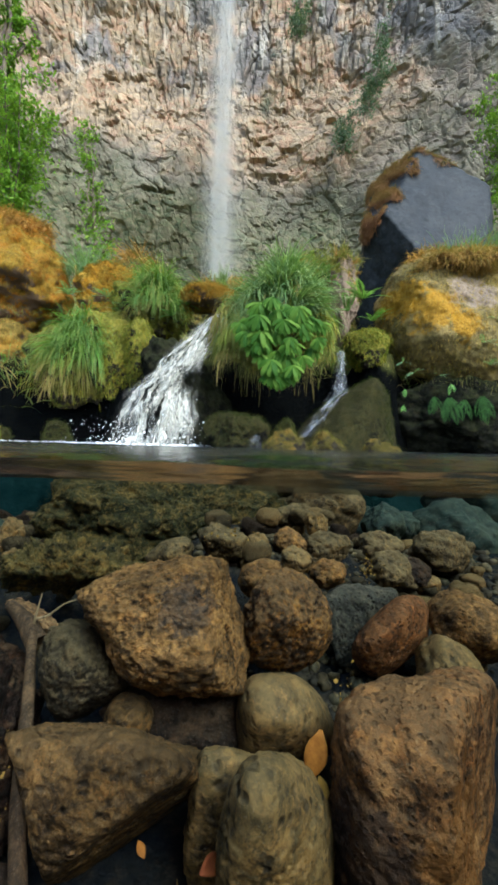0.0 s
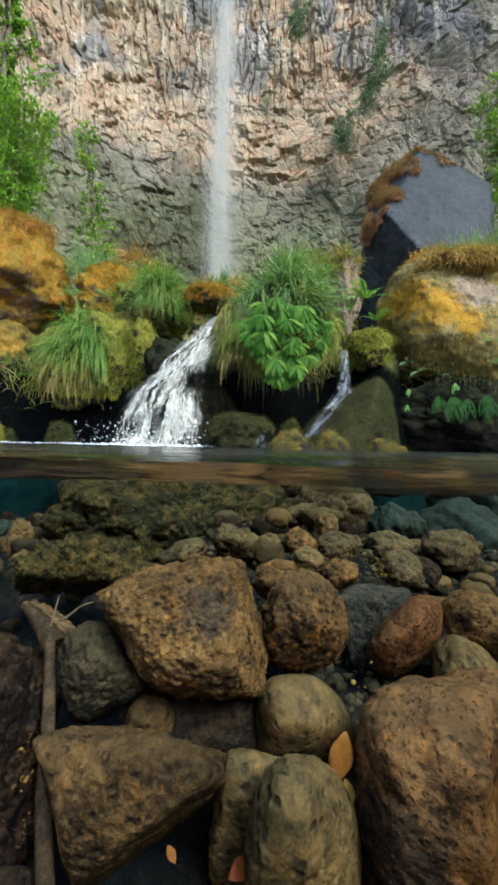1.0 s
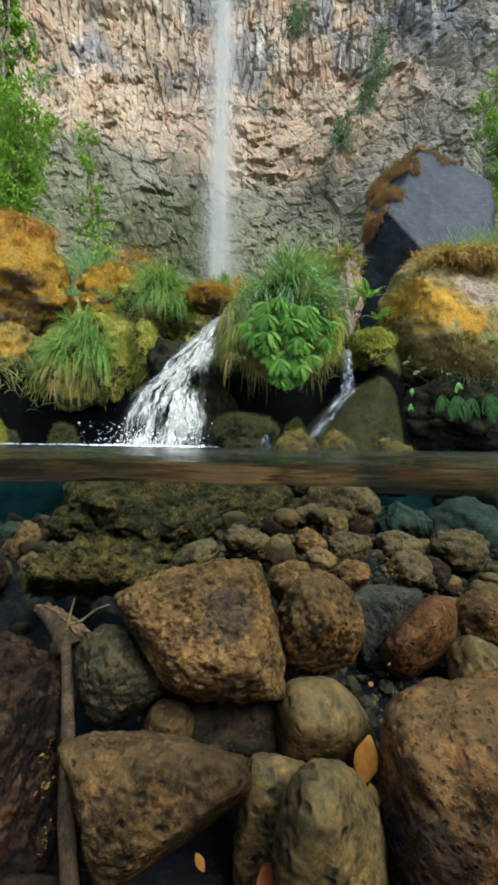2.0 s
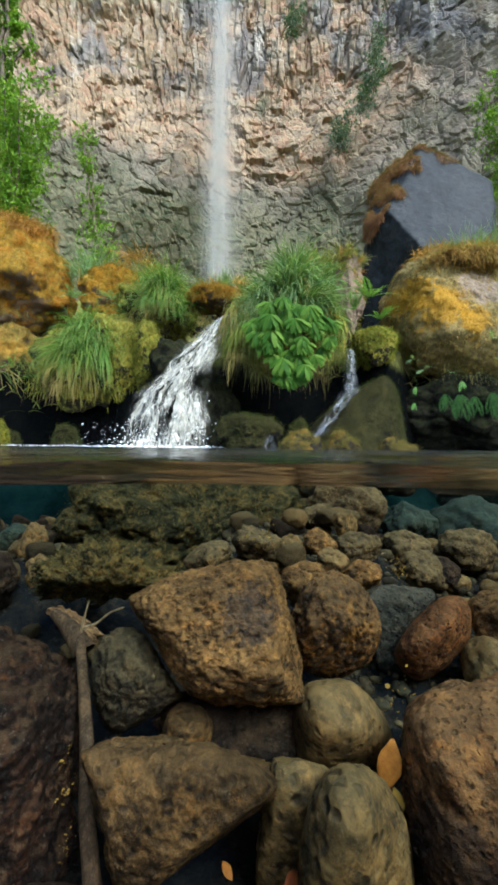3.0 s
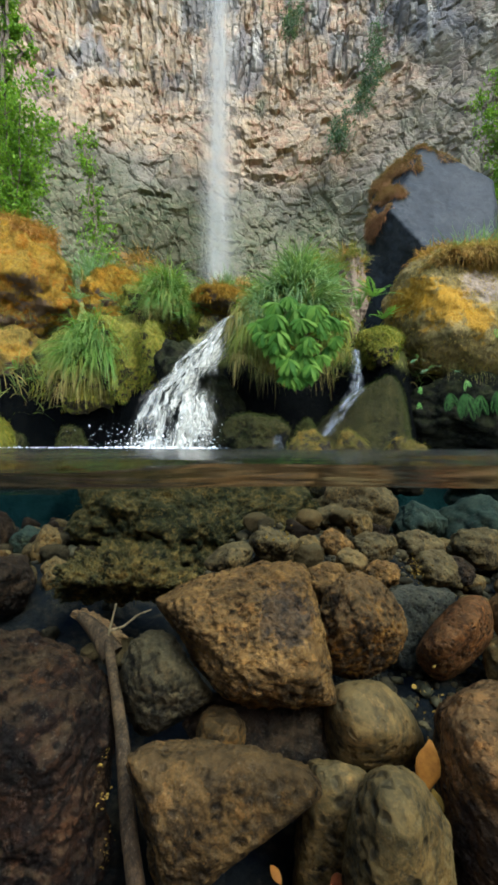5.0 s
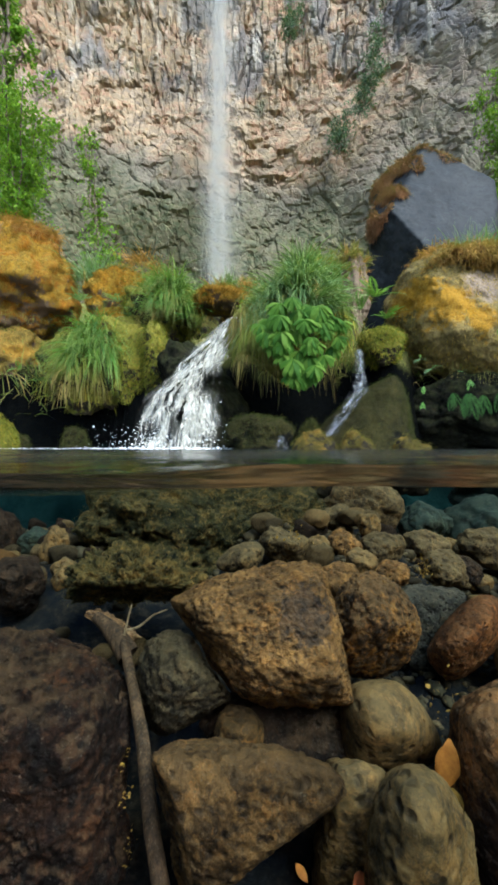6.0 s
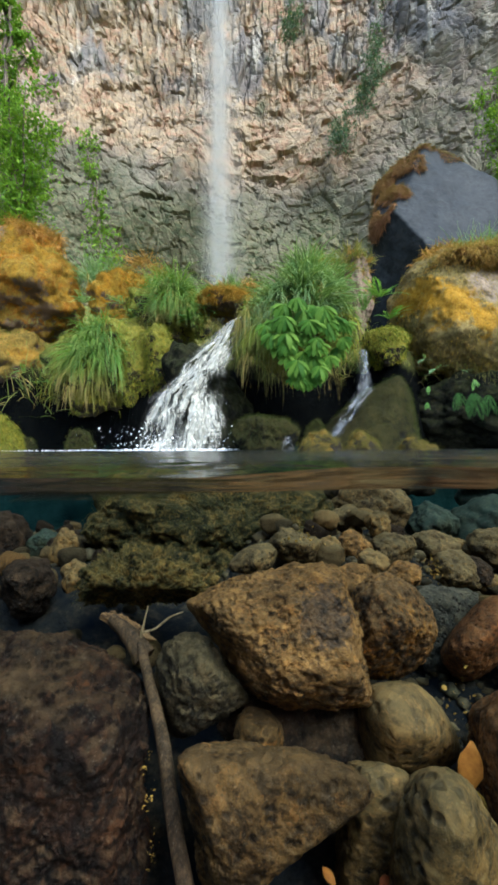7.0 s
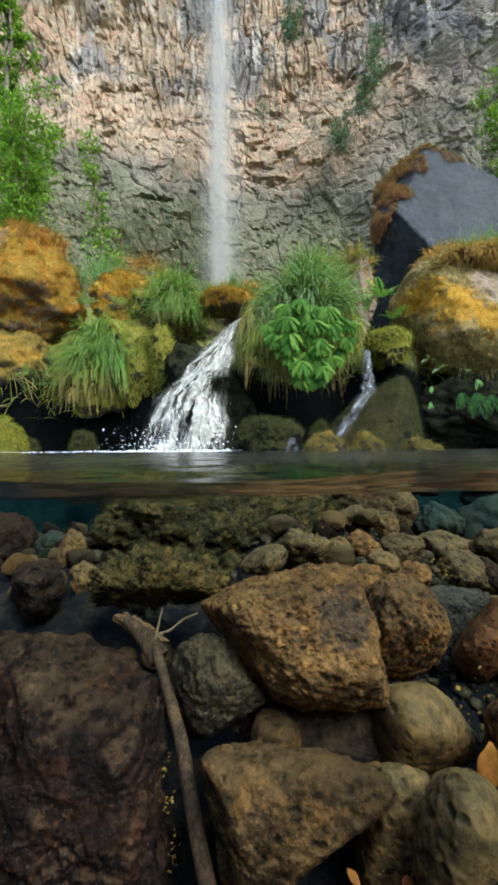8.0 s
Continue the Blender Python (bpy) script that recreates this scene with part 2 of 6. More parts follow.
# blue-green water haze of the far pool, put into the stone's colour
HAZED_STONE = stone_material("hazed_stone", [(0.014, 0.03, 0.026), (0.03, 0.045, 0.035), (0.05, 0.058, 0.038)], 5, film=(0.045, 0.062, 0.045), film_amount=0.5, bump=0.4, size=0.006, mottle=0.2)
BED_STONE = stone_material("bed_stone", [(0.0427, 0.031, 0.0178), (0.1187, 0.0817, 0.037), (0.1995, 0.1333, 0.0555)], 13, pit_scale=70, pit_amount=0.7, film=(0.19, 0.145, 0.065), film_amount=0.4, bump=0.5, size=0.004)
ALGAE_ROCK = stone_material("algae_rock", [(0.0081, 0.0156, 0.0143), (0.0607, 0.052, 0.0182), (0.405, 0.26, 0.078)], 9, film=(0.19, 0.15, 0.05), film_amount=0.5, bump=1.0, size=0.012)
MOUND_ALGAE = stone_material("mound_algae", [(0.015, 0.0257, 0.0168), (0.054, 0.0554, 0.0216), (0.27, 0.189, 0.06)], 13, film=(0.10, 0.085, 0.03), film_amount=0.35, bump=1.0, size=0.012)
# wet rock in the hollow: shade under the overhang is in the near-black base
HOLLOW_SHADE_ROCK = stone_material("hollow_shade_rock", [(0.002, 0.0025, 0.002), (0.005, 0.006, 0.0035), (0.014, 0.014, 0.007)], 6, specks=0.1, film=(0.03, 0.035, 0.01), film_amount=0.3, rough=0.8, bump=0.8, size=0.012)
HOLLOW_SHADE_ROCK.node_tree.nodes["Principled BSDF"].inputs["Specular IOR Level"].default_value = 0.02
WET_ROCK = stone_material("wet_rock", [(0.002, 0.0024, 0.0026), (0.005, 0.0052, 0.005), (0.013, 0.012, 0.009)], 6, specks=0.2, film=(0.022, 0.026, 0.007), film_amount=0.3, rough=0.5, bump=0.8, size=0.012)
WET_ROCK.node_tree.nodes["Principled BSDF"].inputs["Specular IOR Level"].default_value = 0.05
BASALT = stone_material("basalt", [(0.020, 0.0225, 0.025), (0.026, 0.0285, 0.031), (0.034, 0.036, 0.037)], 1.3, dark=(0.012, 0.013, 0.014), rough=0.6, bump=0.35, size=0.008, specks=0.0, mottle=0.0)
BASALT.node_tree.nodes["Principled BSDF"].inputs["Specular IOR Level"].default_value = 0.08
ORANGE_MOSS = mossy_material("orange_moss", (0.16, 0.11, 0.075), [(0.13, 0.08, 0.012), (0.36, 0.17, 0.008), (0.26, 0.17, 0.02), (0.42, 0.22, 0.012)], 0.75)
ORANGE_BOULDER = mossy_material("orange_boulder", (0.16, 0.11, 0.075), [(0.11, 0.06, 0.012), (0.30, 0.12, 0.008), (0.22, 0.14, 0.02), (0.38, 0.19, 0.012)], 0.75)
GREEN_MOSS = mossy_material("green_moss", (0.05, 0.04, 0.03), [(0.06, 0.07, 0.012), (0.15, 0.15, 0.02), (0.24, 0.2, 0.03)], 0.5)
OLIVE_MOSS = mossy_material("olive_moss", (0.03, 0.027, 0.02), [(0.05, 0.055, 0.015), (0.11, 0.10, 0.025), (0.2, 0.14, 0.03)], 0.25, 6.0)
PALE_MOSS = mossy_material("pale_moss", (0.18, 0.13, 0.09), [(0.10, 0.082, 0.026), (0.18, 0.135, 0.052), (0.24, 0.17, 0.06), (0.2, 0.15, 0.055)], 1.5, 1.6)


def add_patch(mat, centre, reach, color, strength=0.85, scale=4.0):
    """A patch of another colour on one part of a rock, such as moss, with a ragged rim."""
    s = Stuff("", mat)
    link = s.bsdf.inputs["Base Color"].links[0]
    m = s.node("ShaderNodeMapping", Vector=s.coord)
    m.inputs["Location"].default_value = [-c / r for c, r in zip(centre, reach)]
    m.inputs["Scale"].default_value = [1 / r for r in reach]
    far = s.node("ShaderNodeVectorMath", Vector=m.outputs[0])
    far.operation = "LENGTH"
    f = s.math("ADD", far.outputs["Value"], s.range(s.noise(scale, 6, 0.7), 0.3, 0.7, -0.5, 0.5))
    rich = s.ramp(s.noise(scale * 5, 5, 0.7), [(0.3, tuple(0.4 * c for c in color)), (0.6, color)])
    s.put(s.bsdf.inputs["Base Color"], s.mix(s.range(f, 1.05, 0.75, 0.0, strength), link.from_socket, rich))


for growth_at, growth_reach in (((-0.92, -0.45, 0.10), (0.22, 0.6, 0.20)), ((-0.66, -0.6, -0.10), (0.26, 0.7, 0.24)), ((-0.42, -0.6, -0.28), (0.15, 0.7, 0.18))):
    add_patch(PALE_MOSS, growth_at, growth_reach, (0.34, 0.175, 0.010), 0.82, 11.0)
add_patch(PALE_MOSS, (-0.27, -0.6, 0.10), (0.24, 0.6, 0.26), (0.25, 0.19, 0.14), 0.9)
# dark lower left: the stone's side away from the light, painted on
add_patch(LAVA_SIENNA, (-0.10, -0.15, 0.02), (0.06, 0.12, 0.13), (0.028, 0.02, 0.019), 0.7, 22.0)
add_patch(LAVA_SIENNA, (0.03, -0.14, 0.04), (0.08, 0.12, 0.13), (0.25, 0.105, 0.022), 0.55, 26.0)
add_patch(SPLIT_LAVA, (0.05, -0.10, 0.06), (0.05, 0.09, 0.04), (0.05, 0.047, 0.048), 0.6, 60.0)
add_patch(ORANGE_BOULDER, (-0.05, -0.7, 0.30), (0.20, 0.5, 0.34), (0.17, 0.14, 0.125), 0.8)
# wet moss darkened to paint in the shade under the overhang
WET_SHADED_MOSS = mossy_material("wet_shaded_moss", (0.008, 0.008, 0.006), [(0.005, 0.006, 0.003), (0.011, 0.013, 0.004), (0.025, 0.024, 0.007)], 0.3, 7.0)
SHORE_MOSS = mossy_material("shore_moss", (0.04, 0.033, 0.024), [(0.03, 0.027, 0.009), (0.09, 0.07, 0.015), (0.25, 0.15, 0.022)], 0.0, 12.0)
BROWN_MOSS = mossy_material("brown_moss", (0.10, 0.07, 0.06), [(0.10, 0.08, 0.02), (0.2, 0.13, 0.025), (0.3, 0.16, 0.02)], 0.6)
TURF_MOSS = mossy_material("turf_moss", (0.14, 0.09, 0.05), [(0.12, 0.08, 0.02), (0.26, 0.14, 0.03), (0.34, 0.17, 0.03)], 1.2, 6.0)
BARE_MOSS = mossy_material("bare_moss", (0.22, 0.16, 0.11), [(0.17, 0.14, 0.03), (0.33, 0.19, 0.03), (0.28, 0.17, 0.06)], -0.15)
GRASS = blade_material("grass_green", [(0.03, 0.09, 0.012), (0.075, 0.17, 0.025), (0.16, 0.24, 0.035), (0.05, 0.14, 0.04), (0.24, 0.26, 0.05)], (0.2, 0.26, 0.07))
DRY_GRASS = blade_material("grass_dry", [(0.16, 0.13, 0.035), (0.25, 0.18, 0.055), (0.12, 0.13, 0.03)], (0.3, 0.22, 0.09), 0.8)
RUST_GRASS = blade_material("grass_rust", [(0.28, 0.13, 0.03), (0.4, 0.19, 0.04), (0.2, 0.1, 0.03)], None, 0.8, 0.2)
YELLOW_MOSS = blade_material("moss_tufts", [(0.045, 0.065, 0.010), (0.11, 0.125, 0.015), (0.19, 0.17, 0.02), (0.28, 0.2, 0.022)], None, 0.9, 0.2)
FERN_LEAF = blade_material("broad_leaf", [(0.07, 0.18, 0.035), (0.12, 0.27, 0.05), (0.17, 0.33, 0.07)], None, 0.4)
TREE_LEAF = blade_material("tree_leaf", [(0.05, 0.12, 0.010), (0.11, 0.22, 0.014), (0.20, 0.31, 0.025)], None, 0.45, 0.45)
PALE_LEAF = blade_material("pale_leaf", [(0.10, 0.19, 0.07), (0.17, 0.27, 0.12), (0.25, 0.33, 0.17)], None, 0.5, 0.4)
BARK = stone_material("bark", [(0.05, 0.04, 0.03), (0.12, 0.09, 0.06), (0.2, 0.16, 0.11)], 14, bump=0.8, size=0.006, stretch=(1, 1, 0.2), mottle=0.0)
DRIFTWOOD = stone_material("driftwood", [(0.035, 0.023, 0.013), (0.075, 0.048, 0.026), (0.13, 0.08, 0.041)], 22, bump=0.5, size=0.003, stretch=(1, 1, 0.12), mottle=0.0)


def cliff_material():
    s = Stuff("cliff_rock")
    pos = s.height()
    z, x = pos.outputs["Z"], pos.outputs["X"]
    wob = s.range(s.noise(0.22, 5, 0.6), 0.3, 0.7, -2.6, 2.6)
    warm = s.ramp(s.noise(0.9, 7, 0.7, (1, 1, 1.5), 0.6), [(0.34, (0.16, 0.128, 0.097)), (0.43, (0.24, 0.183, 0.128)), (0.50, (0.296, 0.23, 0.145)), (0.57, (0.272, 0.162, 0.106)), (0.64, (0.304, 0.238, 0.15)), (0.72, (0.368, 0.315, 0.211))])
    grey = s.ramp(s.noise(1.0, 7, 0.7, (1, 1, 1.5), 0.5), [(0.3, (0.09, 0.08, 0.065)), (0.45, (0.155, 0.13, 0.105)), (0.55, (0.12, 0.112, 0.08)), (0.7, (0.21, 0.175, 0.135))])
    moss = s.ramp(s.noise(1.9, 8, 0.75, (1, 1, 1.6)), [(0.34, (0.042, 0.052, 0.030)), (0.46, (0.075, 0.082, 0.042)), (0.55, (0.125, 0.108, 0.068)), (0.63, (0.075, 0.092, 0.04)), (0.75, (0.145, 0.13, 0.085))])
    zz = s.math("ADD", z, wob)
    xr = s.math("ADD", s.math("ADD", x, s.math("MULTIPLY", z, -0.12)), wob)
    col = s.mix(s.range(zz, 14.5, 16.8), grey, warm)
    col = s.mix(s.range(xr, 3.4, 6.0, 0.0, 0.85), col, grey)
    col = s.mix(s.range(zz, 15.6, 11.8, 0.0, 0.95), col, moss)
    dark = s.ramp(s.noise(0.35, 4, 0.6, (1, 1, 0.6)), [(0.48, 0.0), (0.56, 0.8)])
    col = s.mix(s.math("MULTIPLY", dark, s.range(zz, 19.5, 21.5)), col, (0.13, 0.125, 0.125))
    # pale mineral streaks high up, and crevice shade painted as scattered dark spots
    streak = s.ramp(s.noise(1.6, 5, 0.6, (1, 1, 0.16)), [(0.52, 0.0), (0.7, 0.7)])
    col = s.mix(s.math("MULTIPLY", streak, s.range(zz, 18, 22)), col, (0.5, 0.46, 0.38))
    col = s.mix(s.ramp(s.noise(5.5, 6, 0.75, (1, 1, 1.8)), [(0.32, 0.4), (0.46, 0.0)]), col, (0.10, 0.08, 0.065))
    green = s.math("MULTIPLY", s.ramp(s.noise(0.55, 6, 0.7), [(0.6, 0.0), (0.68, 0.6)]), 1.0)
    col = s.mix(green, col, (0.09, 0.115, 0.065))
    block = s.node("ShaderNodeSeparateColor", Color=s.cell(1.7, (1, 1, 1.7)).outputs["Color"]).outputs[0]
    small = s.node("ShaderNodeSeparateColor", Color=s.cell(4.2, (1, 1, 1.8)).outputs["Color"]).outputs[1]
    col = s.mix(0.45, col, s.mix(1.0, col, s.ramp(s.math("ADD", s.math("MULTIPLY", block, 0.5), s.math("MULTIPLY", small, 0.5)), [(0.15, (0.5, 0.47, 0.45)), (0.5, (0.95, 0.95, 0.95)), (0.85, (1.35, 1.3, 1.2))]), "MULTIPLY"))
    nor = s.bump(s.noise(3.0, 8, 0.75, (1, 1, 1.3)), 0.3, 0.06)
    s.bsdf.inputs["Specular IOR Level"].default_value = 0.08
    return s.done(col, 0.95, nor)


CLIFF = cliff_material()


def ground_material():
    s = Stuff("bank_soil")
    z = s.height().outputs["Z"]
    dry = s.ramp(s.noise(2.5, 7, 0.7), [(0.3, (0.05, 0.045, 0.02)), (0.5, (0.11, 0.12, 0.03)), (0.68, (0.2, 0.17, 0.06))])
    # near-black: shade of the hollows under the overhangs, painted into the wet bank
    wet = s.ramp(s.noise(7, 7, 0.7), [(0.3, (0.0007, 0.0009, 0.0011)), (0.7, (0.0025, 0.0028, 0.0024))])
    # blue-black silt: shadow between the stones painted into the bed
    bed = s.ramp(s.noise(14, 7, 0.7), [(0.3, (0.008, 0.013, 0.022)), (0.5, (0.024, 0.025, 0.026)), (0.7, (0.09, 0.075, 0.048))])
    # teal haze of distant water painted over the far bed
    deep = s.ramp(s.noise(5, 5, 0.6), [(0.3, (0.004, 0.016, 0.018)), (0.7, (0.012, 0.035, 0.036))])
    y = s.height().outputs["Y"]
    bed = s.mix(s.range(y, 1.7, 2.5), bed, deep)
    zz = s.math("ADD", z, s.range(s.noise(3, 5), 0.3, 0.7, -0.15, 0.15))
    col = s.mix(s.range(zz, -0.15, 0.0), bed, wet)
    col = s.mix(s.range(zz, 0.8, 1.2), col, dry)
    nor = s.bump(s.noise(9, 8, 0.75), 1.0, 0.05)
    s.bsdf.inputs["Specular IOR Level"].default_value = 0.02
    return s.done(col, 0.9, nor)


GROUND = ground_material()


def water_material():
    s = Stuff("pool_water")
    s.nt.nodes.remove(s.bsdf)
    nor = s.bump(s.noise(6, 3, 0.5, (1, 2.0, 1)), 0.6, 0.03)
    clear = s.node("ShaderNodeBsdfTransparent", Color=(0.71, 0.76, 0.69))
    gloss = s.node("ShaderNodeBsdfGlossy", Color=(0.9, 0.9, 0.9), Roughness=0.16, Normal=nor)
    fr = s.node("ShaderNodeFresnel", IOR=1.33, Normal=nor)
    mx = s.node("ShaderNodeMixShader", Fac=fr.outputs[0])
    s.nt.links.new(clear.outputs[0], mx.inputs[1])
    s.nt.links.new(gloss.outputs[0], mx.inputs[2])
    s.nt.links.new(mx.outputs[0], s.out.inputs["Surface"])
    return s.mat


WATER = water_material()


def white_water_material(name, lo, hi, scale=(14, 3, 1), color=(0.9, 0.92, 0.92), most=0.95, rim=0.18):
    """Falling water: white where it is full of air, clear between the threads."""
    s = Stuff(name)
    uvn = s.node("ShaderNodeTexCoord").outputs["UV"]
    m = s.node("ShaderNodeMapping", Vector=uvn)
    m.inputs["Scale"].default_value = scale
    n = s.node("ShaderNodeTexNoise", Vector=m.outputs[0], Scale=1.0, Detail=6.0, Roughness=0.65, Distortion=0.5).outputs["Fac"]
    s.done(color, 0.35, s.bump(n, 0.6, 0.03))
    s.bsdf.inputs["Specular IOR Level"].default_value = 0.2
    tl = s.node("ShaderNodeBsdfTranslucent", Color=color)
    body = s.node("ShaderNodeMixShader", Fac=0.35)
    s.nt.links.new(s.bsdf.outputs[0], body.inputs[1])
    s.nt.links.new(tl.outputs[0], body.inputs[2])
    clear = s.node("ShaderNodeBsdfTransparent", Color=(1, 1, 1))
    edge = s.node("ShaderNodeSeparateXYZ", Vector=uvn).outputs["X"]
    side = s.math("MULTIPLY", s.range(edge, 0.0, rim), s.range(edge, 1.0, 1.0 - rim))
    fac = s.math("MULTIPLY", s.range(n, lo, hi, 0.0, most), side)
    mx = s.node("ShaderNodeMixShader", Fac=fac)
    s.nt.links.new(clear.outputs[0], mx.inputs[1])
    s.nt.links.new(body.outputs[0], mx.inputs[2])
    s.nt.links.new(mx.outputs[0], s.out.inputs["Surface"])
    return s.mat


CASCADE = white_water_material("cascade_water", 0.45, 0.64, (13, 4.2, 1), (0.66, 0.64, 0.56), 0.80)
TRICKLE = white_water_material("trickle_water", 0.48, 0.85, (6, 5, 1), (0.7, 0.74, 0.78), 0.6)
TALL_FALL = white_water_material("tall_fall_water", 0.2, 0.62, (3, 0.7, 1), (0.42, 0.405, 0.36), 0.40, 0.5)
FOAM = Stuff("foam").done((0.85, 0.87, 0.88), 0.4)


# ---------------------------------------------------------------- ground, cliff, water
def shore(x):
    """How far ahead the pool's edge lies."""
    return 3.55 + 0.55 * smooth(-1.0, -1.7, x) + 0.45 * smooth(-0.35, 0.1, x) * smooth(1.5, 0.9, x) + 0.6 * smooth(1.3, 2.0, x)


def land(x, y):
    bed = np.interp(y, [-3, 0.2, 0.8, 1.1, 1.5, 2.0, 2.6, 3.2], [-0.5, -0.66, -0.63, -0.58, -0.54, -0.52, -0.60, -0.72])
    bed = bed + 0.22 * smooth(-0.3, 0.0, x) * smooth(0.75, 0.4, x) * smooth(0.9, 1.15, y - 0.3 * smooth(0.2, 0.38, x)) * smooth(2.3, 1.9, y) + 0.12 * smooth(-0.35, -0.6, x) * smooth(1.0, 1.3, y) * smooth(2.3, 1.9, y)
    s = shore(x)
    up = 0.85 + 0.33 * np.clip(y - s - 0.3, 0, 18) + 0.25 * np.clip(np.abs(x) - 3, 0, 6)
    z = bed + (up - bed) * smooth(s - 0.12, s + 0.35, y)
    side = smooth(4.5, 7.5, np.abs(x)) * smooth(-20, 3, y)
    z = np.maximum(z, bed + (1.6 - bed) * side)
    # unseen bank behind the lens, added to keep low light off the stones
    back = smooth(-0.45, -1.4, y)
    z = z * (1 - back) + np.maximum(z, 0.3 + 0.06 * np.clip(-y, 0, 8)) * back
    p = np.stack([x * 1.1, y * 1.1, 0 * x], 1)
    return z + 0.16 * fbm(p * 2, 3, 5, 0.6) * smooth(-0.3, 0.4, z) + 0.012 * fbm(p * 9, 8, 3)


def graded(centre, near, far, n):
    u = np.linspace(-1, 1, n)
    b = 1.0
    for _ in range(60):
        b = math.asinh(far * b / (near * n / 2))
    return centre + far * np.sinh(b * u) / math.sinh(b)


gx, gy = graded(0, 0.03, 2500, 260), graded(1.6, 0.03, 2500, 260)
X, Y = [a.ravel() for a in np.meshgrid(gx, gy, indexing="ij")]
thing("ground", mesh_of("ground", np.stack([X, Y, land(X, Y)], 1), grid_faces(len(gx), len(gy))), GROUND, "wet silty pool bed and mossy earth bank, shade and haze painted in", "ground", kind="structure")


NICHES = ((0.0, 15.9, 1.0, 0.20), (1.3, 15.0, 0.5, 0.22), (1.0, 19.0, 0.6, 0.18), (2.2, 20.0, 0.45, 0.25), (-8.0, 19.9, 0.5, 0.25), (-6.6, 20.3, 0.35, 0.22), (-4.2, 20.2, 0.5, 0.2), (-5.1, 13.3, 0.7, 0.16), (-7.6, 17.1, 0.4, 0.2), (0.4, 16.9, 0.5, 0.16), (5.3, 20.6, 0.6, 0.35), (1.9, 16.4, 0.35, 0.18), (-0.6, 17.3, 0.3, 0.3), (4.1, 17.6, 0.4, 0.2), (3.6, 15.6, 0.35, 0.2), (7.4, 20.0, 0.5, 0.3))


def cliff_front(x, z):
    """How far ahead the face of the cliff stands: broken into angular blocks, in columns high up, with a few deep undercuts."""
    p = np.stack([x, z], 1)
    warp = np.stack([fbm(np.stack([x * 0.7, z * 0.7, 0 * x], 1), 21, 3), fbm(np.stack([x * 0.7, z * 0.7, 0 * x + 9], 1), 22, 3)], 1)
    y = 21.2 - 0.010 * x * x - 0.35 * np.clip(x - 5.0, 0, 20) + 0.12 * np.clip(x - 9, 0, 20)
    y = y + 0.9 * fbm(np.stack([x * 0.18, z * 0.14, 0 * x], 1), 31, 3)
    col_zone = smooth(17.5, 20.5, z - 0.3 * x) * 0.9
    lean = np.stack([x + 0.35 * z, z - 0.35 * x], 1)
    for size, tall, deep, seed, q in ((2.6, 1.2, 0.16, 41, p), (1.15, 1.35, 0.13, 42, lean), (0.62, 1.1, 0.075, 43, p), (0.40, 1.5, 0.05, 45, lean), (0.24, 1.0, 0.03, 44, p)):
        f1, f2, off, ident = cells((q + warp * 0.25 * size) / (size, size * tall), seed)
        z0 = np.zeros(len(x), np.int64)
        step = rand_at(ident[:, 0], ident[:, 1], z0, seed + 1) - 0.5
        tx = rand_at(ident[:, 0], ident[:, 1], z0, seed + 2) - 0.5
        tz = rand_at(ident[:, 0], ident[:, 1], z0, seed + 3) - 0.46
        crack = smooth(0.10, 0.0, f2 - f1)
        y = y - deep * (step + 1.5 * tx * off[:, 0] + 1.3 * tz * off[:, 1]) * (1 - 0.5 * col_zone) + 0.3 * deep * crack
    f1, f2, off, ident = cells((p + warp * 0.12) / (0.34, 2.6), 51)
    step = rand_at(ident[:, 0], ident[:, 1], np.zeros(len(x), np.int64), 52) - 0.5
    y = y - col_zone * (0.30 * step - 0.14 * smooth(0.14, 0.0, f2 - f1))
    ragged = fbm(np.stack([x * 2.2, z * 3.0, 0 * x + 4], 1), 55, 4, 0.6)
    for nx_, nz_, rx_, rz_ in NICHES:
        far = ((x - nx_) / rx_) ** 2 + ((z - nz_) / rz_) ** 2
        y = y + 0.32 * smooth(1.25, 0.45, far + 1.3 * ragged)
    y = y + 0.12 * smooth(0.52, 0.66, fbm(np.stack([x * 1.3, z * 2.0, 0 * x + 7], 1), 56, 3, 0.6))
    return y + 0.02 * fbm(np.stack([x * 4, z * 4, 0 * x], 1), 71, 4)


cx = np.concatenate([np.linspace(-60, -15.5, 50), np.arange(-15.2, 15.2, 0.062), np.linspace(15.5, 60, 50)])
cz = np.concatenate([np.linspace(2, 6.5, 12), np.arange(6.7, 25.5, 0.062), np.linspace(25.8, 48, 60)])
X, Z = [a.ravel() for a in np.meshgrid(cx, cz, indexing="ij")]
front = np.stack([X, cliff_front(X, Z), Z], 1)
nx, nz = len(cx), len(cz)
edge = [i * nz + nz - 1 for i in range(nx)]
back = np.stack([cx, np.full(nx, 75.0), np.full(nx, 52.0)], 1)
verts = np.concatenate([front, back])
top = np.array([[edge[i], edge[i + 1], nx * nz + i + 1, nx * nz + i] for i in range(nx - 1)])
thing("cliff", mesh_of("cliff", verts, np.concatenate([grid_faces(nx, nz)[:, ::-1], top]), flat=True), CLIFF, "tall rugged cliff of tan and grey volcanic rock", "cliff", kind="structure")

# the pool's surface, parted where the lens dips into it
wx = np.unique(np.concatenate([np.linspace(-9, -1.5, 40), np.arange(-1.5, 1.5, 0.02), np.linspace(1.5, 9, 40)]))
wy = np.unique(np.concatenate([np.linspace(-7, -0.3, 30), np.arange(-0.3, 1.2, 0.0125), np.linspace(1.2, 4.6, 120)]))
